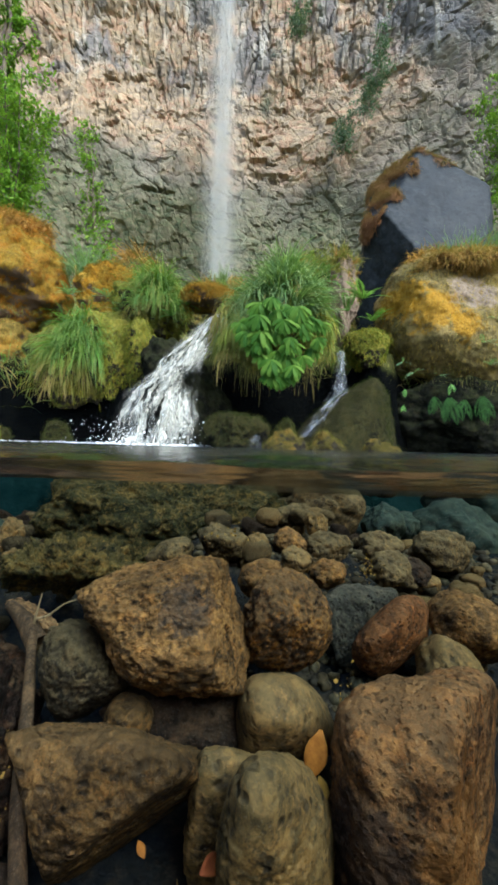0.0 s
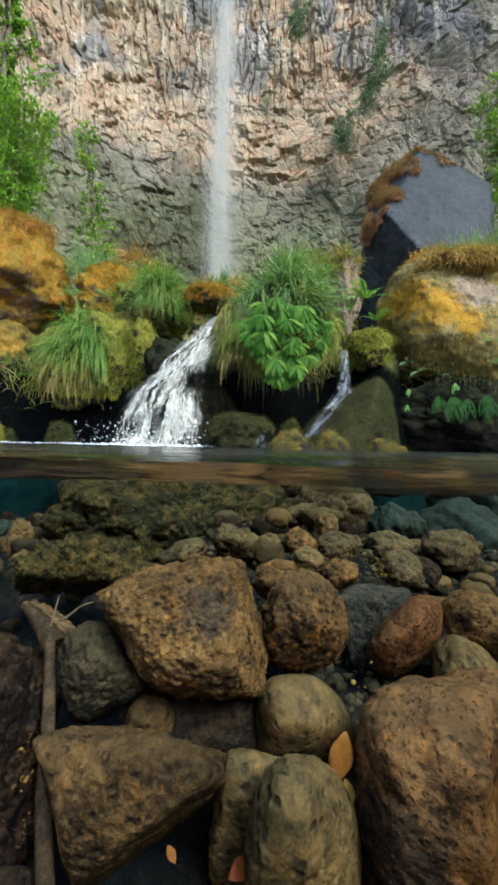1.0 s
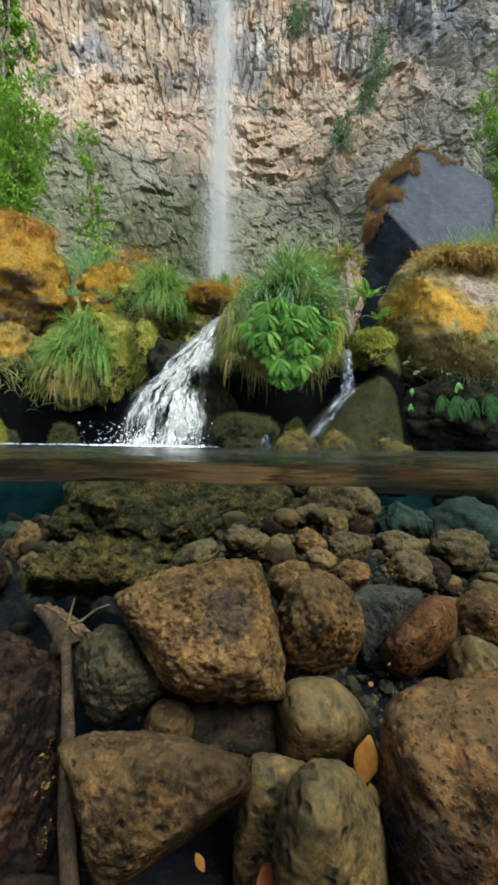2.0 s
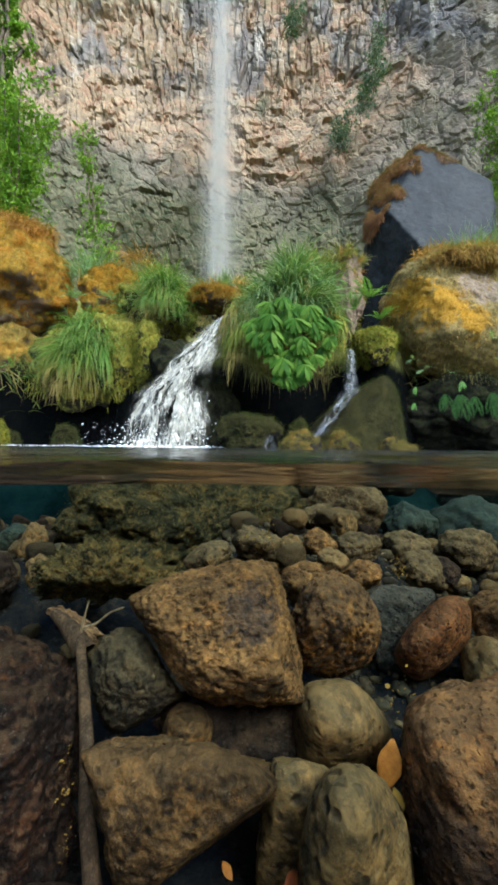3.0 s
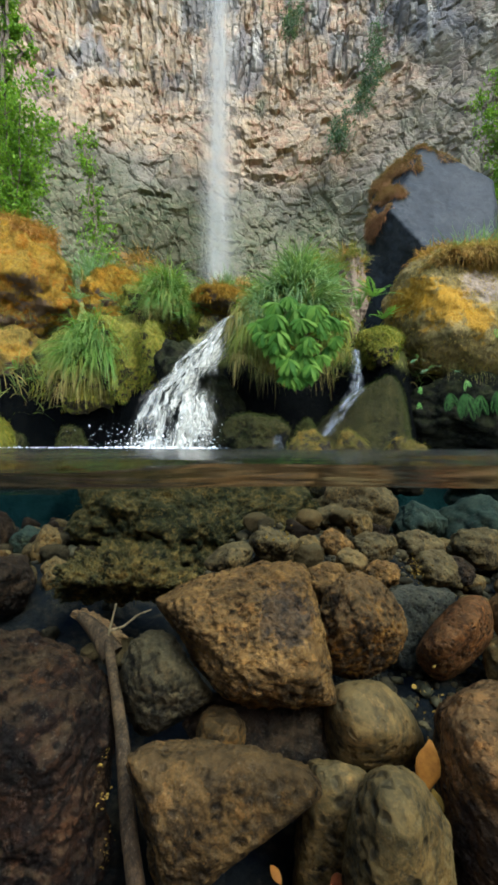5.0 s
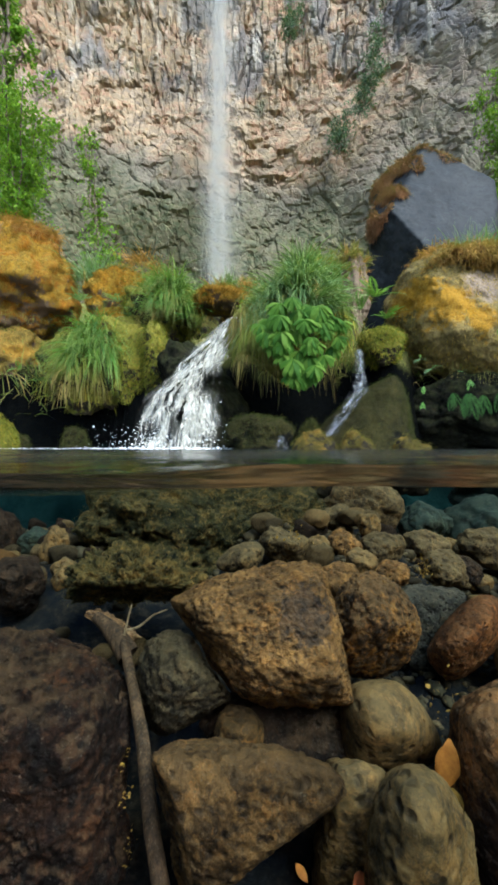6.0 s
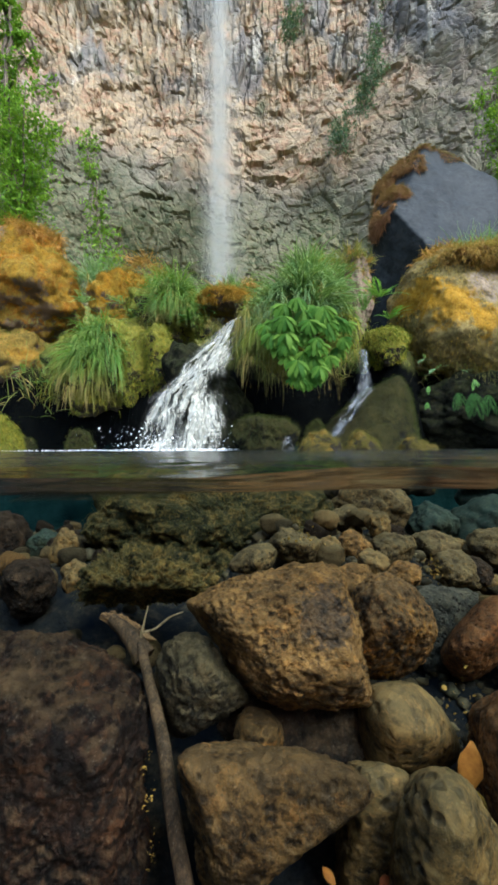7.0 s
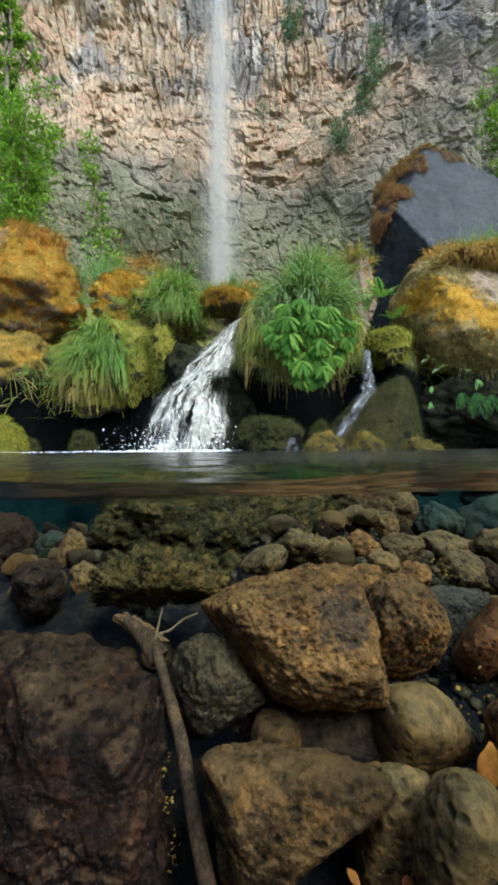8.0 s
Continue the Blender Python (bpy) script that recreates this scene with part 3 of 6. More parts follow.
X, Y = [a.ravel() for a in np.meshgrid(wx, wy, indexing="ij")]
ripple = 0.0022 * fbm(np.stack([X * 3.5, Y * 6.5, 0 * X], 1), 81, 3) + 0.004 * smooth(1.2, 2.6, Y) * fbm(np.stack([X * 6, Y * 9, 0 * X], 1), 82, 3)
hem = 0.014 * fbm(np.stack([X * 5, 0 * X, 0 * X], 1), 83, 2)
# the swell against the glass: a crest just ahead of the lens, falling to the parted edge
swell = 0.0090 + 0.0045 * fbm(np.stack([X * 2.2, 0 * X + 3, 0 * X], 1), 84, 2)
slope = np.clip((Y - 0.19) / 0.17, 0, 1)
rise = np.where(Y < 0.36, -0.010 + (swell + 0.010) * (1 - (1 - slope) ** 1.8), swell * smooth(0.75, 0.36, Y))
near = smooth(-0.12, 0.1, Y) * smooth(0.9, 0.5, np.abs(X))
ripple = ripple + rise * near
Y = Y + hem * smooth(0.6, 0.3, np.abs(Y))
faces = grid_faces(len(wx), len(wy))
mid = np.stack([X, Y], 1)[faces].mean(1)
faces = faces[~((np.abs(mid[:, 0]) < 0.16 + 0.66 * np.clip(mid[:, 1], 0, 1)) & (mid[:, 1] > -0.04) & (mid[:, 1] < 0.2))]
# the water climbs a little where it meets the glass
skin = np.stack([X, Y, ripple], 1)
brim = [i * len(wy) + int(np.argmin(np.abs(wy - 0.2))) for i in range(len(wx)) if abs(wx[i]) < 0.29]
rows = 9
for k in range(1, rows):
    t = k / (rows - 1)
    row = skin[brim].copy()
    climb = 0.0045 + 0.0035 * fbm(np.stack([row[:, 0] * 7, 0 * row[:, 0], 0 * row[:, 0]], 1), 86, 3)
    row[:, 1] -= 0.047 * t
    row[:, 2] += (climb - row[:, 2]) * t**0.85
    skin = np.concatenate([skin, row])
first = len(X)
for k in range(rows - 1):
    a = np.array(brim) if k == 0 else first + (k - 1) * len(brim) + np.arange(len(brim))
    b = first + k * len(brim) + np.arange(len(brim))
    faces = np.concatenate([faces, np.stack([b[:-1], b[1:], a[1:], a[:-1]], 1)])
thing("water", mesh_of("water", skin, faces), WATER, "clear shallow pool water with small ripples", "water", kind="structure")


# ---------------------------------------------------------------- rocks
ICO = {}


def ball(level):
    if level not in ICO:
        bm = bmesh.new()
        bmesh.ops.create_icosphere(bm, subdivisions=level, radius=1)
        v = np.array([x.co[:] for x in bm.verts])
        f = np.array([[c.index for c in x.verts] for x in bm.faces])
        bm.free()
        ICO[level] = (v / np.linalg.norm(v, axis=1, keepdims=True), f)
    return ICO[level]


def rock_mesh(half, seed, level=5, cuts=9, sharp=10, lump=0.10, grain=0.02, pores=0.0, tilt=0.0, planes=()):
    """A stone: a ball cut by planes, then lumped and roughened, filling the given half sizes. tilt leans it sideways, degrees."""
    rng = np.random.default_rng(seed)
    d, f = ball(level)
    n = rng.normal(size=(cuts, 3))
    n /= np.linalg.norm(n, axis=1, keepdims=True)
    h = rng.uniform(0.62, 0.95, cuts)
    for px_, py_, pz_, ph in planes:
        w = np.array([px_, py_, pz_], float)
        n, h = np.vstack([n, w / np.linalg.norm(w)]), np.r_[h, ph]
    dots = np.clip(d @ n.T, 0, None) / h
    r = (1 + (dots**sharp).sum(1)) ** (-1 / sharp)
    p = d * r[:, None]
    p = p * (1 + lump * fbm(p * 1.6 + seed * 7.3, seed, 3))[:, None]
    p = p - (p.max(0) + p.min(0)) / 2
    p = p / (np.ptp(p, axis=0) / 2)
    half = np.array(half, float)
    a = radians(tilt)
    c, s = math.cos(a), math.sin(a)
    size = half.mean()
    q = p * half
    fine = fbm(q / size * 5 + seed, seed + 3, 4, 0.6)
    q = q + d * (grain * size * fine)[:, None]
    if pores:
        t = fbm(q / size * 11 + seed, seed + 9, 3, 0.6)
        q = q - d * (pores * size * smooth(0.15, 0.55, t))[:, None]
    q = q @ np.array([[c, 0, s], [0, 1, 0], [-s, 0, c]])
    return mesh_of("rock", q, f)


def hewn_mesh(planes, seed, level=6, sharp=20, lump=0.05, grain=0.02, pores=0.0):
    """A stone bounded by flat faces, each (normal x, y, z, distance in metres), with rounded arrises and a rough skin."""
    d, f = ball(level)
    a = np.array(planes, float)
    n, h = a[:, :3] / np.linalg.norm(a[:, :3], axis=1, keepdims=True), a[:, 3]
    r = ((np.clip(d @ n.T, 0, None) / h) ** sharp).sum(1) ** (-1 / sharp) * (1 + 0.9 / sharp)
    size = h.mean()
    r = r * (1 + lump * fbm(d * r[:, None] / size * 1.5 + seed * 3.1, seed, 3))
    q = d * r[:, None]
    fine = fbm(q / size * 5 + seed, seed + 3, 5, 0.6)
    q = q + d * (grain * size * fine)[:, None]
    if pores:
        t = fbm(q / size * 10 + seed, seed + 9, 3, 0.6)
        q = q - d * (pores * size * smooth(0.12, 0.5, t))[:, None]
    return mesh_of("rock", q, f)


def hewn_rock(name, at, planes, seed, material, label, category="stone", group="", **shape):
    return thing(name, hewn_mesh(planes, seed, **shape), material, label, category, at, group)


def rock(name, at, half, seed, material, label, category="stone", group="", **shape):
    return thing(name, rock_mesh(half, seed, **shape), material, label, category, at, group)


# ---------------------------------------------------------------- the pool bed
BED = "stones on the pool bed"
hewn_rock("stone", (-0.019, 0.65, -0.288), ((-0.886, -0.0633, 0.459, 0.15), (-0.78, -0.478, 0.404, 0.144), (-0.523, 0.164, 0.837, 0.112), (-0.505, -0.305, 0.807, 0.120), (-0.198, 0.254, 0.947, 0.094), (-0.199, -0.227, 0.953, 0.106), (0.0602, 0.263, 0.963, 0.104), (0.0609, -0.22, 0.974, 0.116), (0.95, -0.00802, 0.311, 0.115), (0.854, -0.439, 0.28, 0.118), (0.976, -0.0464, 0.213, 0.113), (0.987, -0.0874, 0.137, 0.117), (0.547, -0.509, -0.665, 0.149), (0.0563, -0.545, -0.836, 0.105), (0.0425, -0.774, -0.632, 0.104), (-0.163, -0.539, -0.827, 0.0967), (-0.113, -0.814, -0.57, 0.096), (-0.679, -0.443, -0.585, 0.0902), (-0.483, -0.77, -0.416, 0.098), (-0.778, -0.405, -0.481, 0.0929), (-0.56, -0.752, -0.347, 0.102), (0, 1, 0, 0.115), (-0.12, -0.70, 0.70, 0.104), (-0.0508, -0.93, 0.36, 0.098), (-0.0508, -0.966, -0.254, 0.104), (0.796, -0.597, 0.0995, 0.132), (-0.636, -0.742, -0.212, 0.11)), 11, SPLIT_LAVA, "large brown rough lava stone under water", group=BED, level=7, sharp=26, lump=0.06, grain=0.04, pores=0.025)
hewn_rock("stone", (-0.158, 0.66, -0.382), ((-0.905, -0.0877, 0.416, 0.0794), (-0.789, -0.495, 0.363, 0.0776), (-0.479, 0.263, 0.838, 0.0829), (-0.484, -0.22, 0.847, 0.0935), (0.286, 0.472, 0.834, 0.0644), (0.324, -0.00926, 0.946, 0.0839), (0.769, 0.412, 0.489, 0.0435), (0.841, -0.0742, 0.535, 0.0581), (0.767, 0.413, 0.491, 0.0435), (0.84, -0.0734, 0.538, 0.0581), (0.562, -0.393, -0.727, 0.0604), (0.443, -0.689, -0.574, 0.0552), (0.434, -0.449, -0.781, 0.0559), (0.337, -0.721, -0.606, 0.0508), (0.444, -0.445, -0.778, 0.0558), (0.345, -0.718, -0.604, 0.0508), (-0.192, -0.613, -0.767, 0.07), (-0.142, -0.81, -0.569, 0.0591), (-0.792, -0.501, -0.348, 0.0675), (-0.605, -0.75, -0.266, 0.0589), (-0.938, -0.345, -0.0289, 0.068), (-0.751, -0.66, -0.0231, 0.0621), (0, 1, 0, 0.08), (-0.102, -0.82, 0.564, 0.0837), (-0.202, -0.958, -0.202, 0.0609), (0.318, -0.848, -0.424, 0.0491)), 12, LAVA_GREY, "dark grey wrinkled lava stone under water", group=BED, level=6, sharp=16, lump=0.06, grain=0.06, pores=0.04)
# fills the gap under the brown stone with the gap's shade as colour
rock("stone", (0.012, 0.72, -0.485), (0.152, 0.09, 0.055), 13, DARK_SHADE_STONE, "brown stone wedged under a larger one, gap shade painted in", group=BED, level=6, cuts=8, grain=0.03)
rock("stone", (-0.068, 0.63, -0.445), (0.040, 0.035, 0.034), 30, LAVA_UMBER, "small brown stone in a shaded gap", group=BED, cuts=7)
hewn_rock("stone", (-0.06, 0.51, -0.49), ((-0.172, 0.558, 0.812, 0.115), (0.109, 0.607, 0.787, 0.0938), (0.162, 0.608, 0.777, 0.0919), (0.314, 0.585, 0.748, 0.098), (0.961, 0.113, 0.254, 0.128), (0.474, -0.613, -0.632, 0.027), (0.1, -0.6, -0.79, 0.13), (-0.769, -0.586, -0.256, 0.078), (-0.97, 0.15, -0.1, 0.085), (0, 0.30, 0.954, 0.125), (0, 1, 0, 0.09), (0, -0.756, 0.655, 0.153), (0, -0.988, 0.151, 0.107), (0.0508, -0.966, -0.254, 0.0737)), 14, LAVA_UMBER, "mottled brown pitted lava stone under water", group=BED, level=7, sharp=18, lump=0.05, grain=0.03, pores=0.04)
hewn_rock("stone", (0.197, 0.69, -0.483), ((-0.991, 0.123, -0.0496, 0.0855), (-0.886, -0.462, -0.0443, 0.0878), (-0.763, 0.436, 0.477, 0.0864), (-0.827, -0.221, 0.517, 0.107), (-0.188, 0.534, 0.824, 0.0777), (-0.221, -0.124, 0.967, 0.106), (0.108, 0.487, 0.867, 0.073), (0.122, -0.173, 0.977, 0.0967), (0.614, 0.261, 0.745, 0.0687), (0.592, -0.365, 0.718, 0.0786), (0.882, -0.0128, 0.471, 0.0688), (0.739, -0.547, 0.394, 0.0683), (0.95, -0.246, 0.19, 0.0772), (0.724, -0.675, 0.145, 0.0685), (0.581, -0.634, -0.511, 0.0691), (0.39, -0.855, -0.343, 0.0549), (0.234, -0.663, -0.711, 0.0581), (0.156, -0.867, -0.473, 0.0472), (-0.231, -0.593, -0.771, 0.0719), (-0.157, -0.837, -0.524, 0.0575), (-0.991, 0.0774, -0.113, 0.0854), (-0.865, -0.491, -0.0989, 0.0858), (0, 1, 0, 0.08), (-0.101, -0.858, 0.504, 0.103)), 15, OLIVE_STONE, "smooth rounded olive stone under water", group=BED, level=6, sharp=9, lump=0.03, grain=0.012)
hewn_rock("stone", (0.096, 0.55, -0.531), ((-0.981, 0.173, 0.0911, 0.0486), (-0.951, -0.297, 0.0883, 0.0541), (-0.952, 0.249, 0.177, 0.0513), (-0.956, -0.232, 0.178, 0.0587), (-0.247, 0.625, 0.741, 0.084), (-0.311, 0.182, 0.933, 0.115), (0.204, 0.589, 0.782, 0.0823), (0.251, 0.134, 0.959, 0.11), (0.874, 0.161, 0.458, 0.077), (0.843, -0.308, 0.442, 0.0812), (0.956, -0.292, -0.0319, 0.0512), (0.778, -0.628, -0.0259, 0.0475), (0.0279, -0.766, -0.642, 0.0687), (0.0199, -0.889, -0.458, 0.0542), (-0.916, -0.265, -0.3, 0.0705), (-0.752, -0.612, -0.246, 0.0638), (0, 1, 0, 0.06), (-0.153, -0.921, 0.358, 0.0804), (-0.1, -0.974, -0.201, 0.0376)), 16, PITTED_OLIVE, "small olive stone with dark pits under water", group=BED, level=6, sharp=14, lump=0.05, grain=0.03, pores=0.04)
hewn_rock("stone", (0.163, 0.49, -0.492), ((-0.975, 0.222, 0.0332, 0.0669), (-0.918, -0.394, 0.0313, 0.0751), (-0.86, 0.434, 0.269, 0.0634), (-0.93, -0.223, 0.291, 0.0824), (-0.692, 0.559, 0.456, 0.069), (-0.831, -0.0968, 0.547, 0.0982), (-0.208, 0.654, 0.727, 0.0809), (-0.275, 0.0188, 0.961, 0.124), (0.257, 0.558, 0.789, 0.0841), (0.308, -0.0987, 0.946, 0.116), (0.795, 0.181, 0.578, 0.0741), (0.733, -0.423, 0.533, 0.0801), (0.922, -0.0497, 0.384, 0.0684), (0.76, -0.568, 0.316, 0.0669), (0.93, -0.358, 0.0775, 0.0633), (0.681, -0.73, 0.0567, 0.0557), (0.903, -0.429, -0, 0.0633), (0.645, -0.764, 0, 0.0544), (0.0632, -0.785, -0.616, 0.0629), (0.0407, -0.917, -0.397, 0.0487), (-0.988, 0.151, -0.0322, 0.0707), (-0.896, -0.443, -0.0292, 0.0757), (0, 1, 0, 0.08), (-0.0995, -0.796, 0.597, 0.127), (-0.121, -0.976, 0.181, 0.0978), (0, -1, 0.0202, 0.0759)), 17, PITTED_OLIVE, "upright olive stone with dark pits under water", group=BED, level=6, sharp=12, lump=0.03, grain=0.03, pores=0.03)
hewn_rock("stone", (0.385, 0.6, -0.573), ((-0.864, 0.485, 0.138, 0.123), (-0.972, -0.175, 0.156, 0.161), (-0.412, 0.607, 0.68, 0.168), (-0.517, -0.0419, 0.855, 0.235), (-0.163, 0.556, 0.815, 0.186), (-0.195, 0.0908, 0.977, 0.245), (0.141, 0.414, 0.899, 0.212), (0.155, -0.0723, 0.985, 0.252), (0.777, -0.629, 0.0177, 0.0884), (0.269, -0.828, -0.492, 0.18), (-0.957, 0.195, -0.215, 0.125), (-0.937, -0.279, -0.211, 0.138), (-0.917, 0.397, -0.017, 0.105), (-0.967, -0.256, -0.0179, 0.132), (0, 1, 0, 0.13), (-0.253, -0.962, 0.101, 0.154), (-0.12, -0.80, 0.59, 0.205), (-0.101, -0.504, 0.858, 0.228), (0, -0.862, -0.507, 0.14)), 18, LAVA_SIENNA, "very large brown porous lava stone under water", group=BED, level=7, sharp=14, lump=0.06, grain=0.03, pores=0.012)
hewn_rock("stone", (0.207, 0.8, -0.348), ((-0.99, 0.135, -0.0248, 0.0877), (-0.891, -0.454, -0.0223, 0.0918), (-0.881, 0.291, 0.374, 0.0851), (-0.865, -0.343, 0.367, 0.0977), (-0.613, 0.366, 0.7, 0.0874), (-0.632, -0.282, 0.722, 0.105), (0.235, 0.249, 0.94, 0.0929), (0.225, -0.374, 0.9, 0.103), (0.707, 0.0347, 0.707, 0.0821), (0.605, -0.518, 0.605, 0.0826), (0.92, -0.181, 0.348, 0.0801), (0.718, -0.641, 0.271, 0.0738), (0.9, -0.406, -0.158, 0.081), (0.648, -0.753, -0.113, 0.0687), (0.601, -0.527, -0.601, 0.0795), (0.416, -0.808, -0.416, 0.0651), (0.219, -0.529, -0.82, 0.0807), (0.151, -0.809, -0.568, 0.0659), (-0.393, -0.395, -0.831, 0.096), (-0.284, -0.748, -0.6, 0.0798), (0, 1, 0, 0.09), (-0.153, -0.921, 0.358, 0.0972), (0.101, -0.858, -0.504, 0.0623)), 19, LAVA_RUST, "rounded dark stone with rusty streaks", group=BED, level=6, sharp=9, lump=0.05, grain=0.05, pores=0.05)
rock("stone", (0.160, 0.94, -0.317), (0.060, 0.058, 0.056), 20, LAVA_BROWN, "small brown stone under water", group=BED, cuts=7)
hewn_rock("stone", (0.449, 1.1, -0.499), ((-0.604, 0.452, 0.656, 0.11), (0.0445, 0.323, 0.945, 0.11), (0.668, -0.0521, 0.742, 0.138), (0.784, -0.528, -0.327, 0.0616), (0.858, -0.488, -0.161, 0.069), (-0.0675, -0.474, -0.878, 0.101), (-0.923, 0.134, -0.361, 0.082), (0, 1, 0, 0.1), (-0.101, -0.404, 0.909, 0.128), (-0.104, -0.989, 0.104, 0.0754)), 21, LAVA_SLATE, "blocky grey stone under water", group=BED, level=6, sharp=18, lump=0.06, grain=0.03, pores=0.015)
hewn_rock("stone", (0.48, 0.96, -0.45), ((-0.82, 0.489, 0.298, 0.0621), (-0.926, -0.17, 0.337, 0.0865), (-0.591, 0.537, 0.601, 0.0472), (-0.696, -0.121, 0.708, 0.0725), (-0.145, 0.423, 0.894, 0.0784), (-0.16, -0.0626, 0.985, 0.0983), (0.73, -0.159, 0.664, 0.111), (0.621, -0.544, 0.565, 0.103), (0.847, -0.528, -0.0595, 0.0724), (0.643, -0.765, -0.0451, 0.0631), (0.568, -0.609, -0.554, 0.0546), (0.421, -0.808, -0.412, 0.0485), (0.427, -0.602, -0.675, 0.0595), (0.289, -0.841, -0.457, 0.05), (-0.172, -0.434, -0.884, 0.0891), (-0.123, -0.766, -0.631, 0.0738), (-0.883, 0.12, -0.454, 0.0976), (-0.788, -0.464, -0.405, 0.0999), (0, 1, 0, 0.09), (-0.206, -0.928, 0.309, 0.0963)), 22, LAVA_RED, "reddish brown porous stone under water", group=BED, level=6, sharp=9, lump=0.04, grain=0.02, pores=0.015)
rock("stone", (0.716, 1.0, -0.446), (0.108, 0.10, 0.094), 23, LAVA_BROWN, "brown pitted stone under water", group=BED, level=6, cuts=7, pores=0.02)
rock("stone", (0.616, 0.93, -0.518), (0.076, 0.08, 0.083), 24, PITTED_OLIVE, "pale olive stone under water", group=BED, cuts=7)
hewn_rock("stone", (-0.377, 0.62, -0.508), ((-0.217, 0.266, 0.939, 0.222), (0.183, 0.485, 0.855, 0.192), (0.206, -0.175, 0.963, 0.244), (0.326, 0.529, 0.783, 0.180), (0.381, -0.129, 0.915, 0.240), (0.678, 0.545, 0.493, 0.160), (0.804, -0.112, 0.584, 0.216), (0.899, 0.42, 0.12, 0.141), (0.963, -0.235, 0.128, 0.177), (0.949, 0.307, -0.0759, 0.128), (0.981, -0.179, -0.0785, 0.151), (0.949, 0.308, -0.0745, 0.128), (0.981, -0.178, -0.0771, 0.151), (0.0442, -0.767, -0.641, 0.20), (-0.775, -0.632, 0.0143, 0.107), (0, 1, 0, 0.15), (0.0995, -0.597, 0.796, 0.262), (0.101, -0.99, -0.101, 0.139), (0.148, -0.791, -0.593, 0.16)), 25, UMBER_SHADE_BOULDER, "very large brown weathered boulder under water, shade painted in", group=BED, level=7, sharp=14, lump=0.10, grain=0.05, pores=0.04)
rock("stone", (-0.222, 0.47, -0.60), (0.060, 0.06, 0.055), 26, DARK_SHADE_STONE, "small stone half buried in silt, painted shade-dark", group=BED, cuts=6)
rock("stone", (-0.354, 1.05, -0.33), (0.175, 0.14, 0.085), 27, ALGAE_ROCK, "flat ledge of rock covered in yellowish algae", group=BED, level=7, cuts=8, lump=0.3, grain=0.16, pores=0.10, planes=((0, -0.7, -0.7, 0.3),))
rock("submerged_mound", (-0.25, 1.92, -0.40), (0.64, 0.46, 0.335), 28, MOUND_ALGAE, "broad underwater mound covered in dark algae", "rock", level=7, cuts=8, sharp=6, lump=0.2, grain=0.05, pores=0.04)
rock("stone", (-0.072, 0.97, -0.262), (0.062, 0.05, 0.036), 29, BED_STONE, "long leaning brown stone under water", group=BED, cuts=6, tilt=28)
SMALL = (
    (-0.798, 1.50, -0.353, 0.056, 0.069, "p"), (-0.664, 1.30, -0.407, 0.049, 0.056, "p"), (0.050, 1.15, -0.276, 0.075, 0.054, "b"),
    (0.152, 1.16, -0.293, 0.046, 0.048, "o"), (0.272, 1.32, -0.310, 0.062, 0.051, "n"), (0.365, 1.37, -0.255, 0.043, 0.042, "y"),
    (0.293, 1.55, -0.263, 0.069, 0.053, "b"), (0.402, 1.32, -0.329, 0.082, 0.060, "b"), (0.263, 1.10, -0.306, 0.044, 0.037, "o"),
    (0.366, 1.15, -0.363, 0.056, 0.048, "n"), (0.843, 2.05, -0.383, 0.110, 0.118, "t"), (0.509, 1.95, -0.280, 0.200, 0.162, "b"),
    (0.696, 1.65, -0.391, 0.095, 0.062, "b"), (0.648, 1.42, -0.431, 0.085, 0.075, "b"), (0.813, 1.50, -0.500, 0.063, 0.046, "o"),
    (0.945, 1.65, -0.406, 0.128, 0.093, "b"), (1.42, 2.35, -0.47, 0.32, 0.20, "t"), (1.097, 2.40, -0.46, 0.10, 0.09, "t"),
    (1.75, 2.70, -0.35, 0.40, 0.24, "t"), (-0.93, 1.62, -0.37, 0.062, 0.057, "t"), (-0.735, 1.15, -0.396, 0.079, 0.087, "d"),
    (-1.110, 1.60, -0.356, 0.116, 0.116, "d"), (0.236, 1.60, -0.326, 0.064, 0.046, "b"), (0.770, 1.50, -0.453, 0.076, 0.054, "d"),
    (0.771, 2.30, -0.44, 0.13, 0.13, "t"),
)
LOOKS = {
    "p": (OLIVE_STONE, "pale rounded stone under water"), "b": (BED_STONE, "silt-covered brown stone under water"), "o": (OLIVE_STONE, "smooth olive cobble under water"),
    "r": (LAVA_RED, "reddish rough cobble under water"), "y": (PITTED_OLIVE, "yellowish cobble under water"), "n": (LAVA_BROWN, "angular brown cobble under water"),
    "t": (HAZED_STONE, "stone in deeper water with blue-green haze painted in"), "d": (DARK_SHADE_STONE, "dark rough stone under water"),
}
for i, (x, y, z, hx, hz, k) in enumerate(SMALL):
    rock("stone", (x, y, z), (hx, (hx + hz) / 2, hz), 60 + i, LOOKS[k][0], LOOKS[k][1], group=BED, cuts=10, sharp=12, lump=0.14, grain=0.05, pores=0.02)

# ---------------------------------------------------------------- the bank
BANK = "boulders on the bank"
rock("boulder", (-3.228, 5.4, 2.25), (0.85, 1.0, 0.80), 101, ORANGE_BOULDER, "big boulder under orange moss", "boulder", BANK, level=6, cuts=8, lump=0.2, grain=0.06)
rock("boulder", (-3.144, 4.9, 0.95), (0.62, 0.8, 0.60), 102, BROWN_MOSS, "brown boulder with patches of moss", "boulder", BANK, level=6, cuts=8, lump=0.2, grain=0.06)
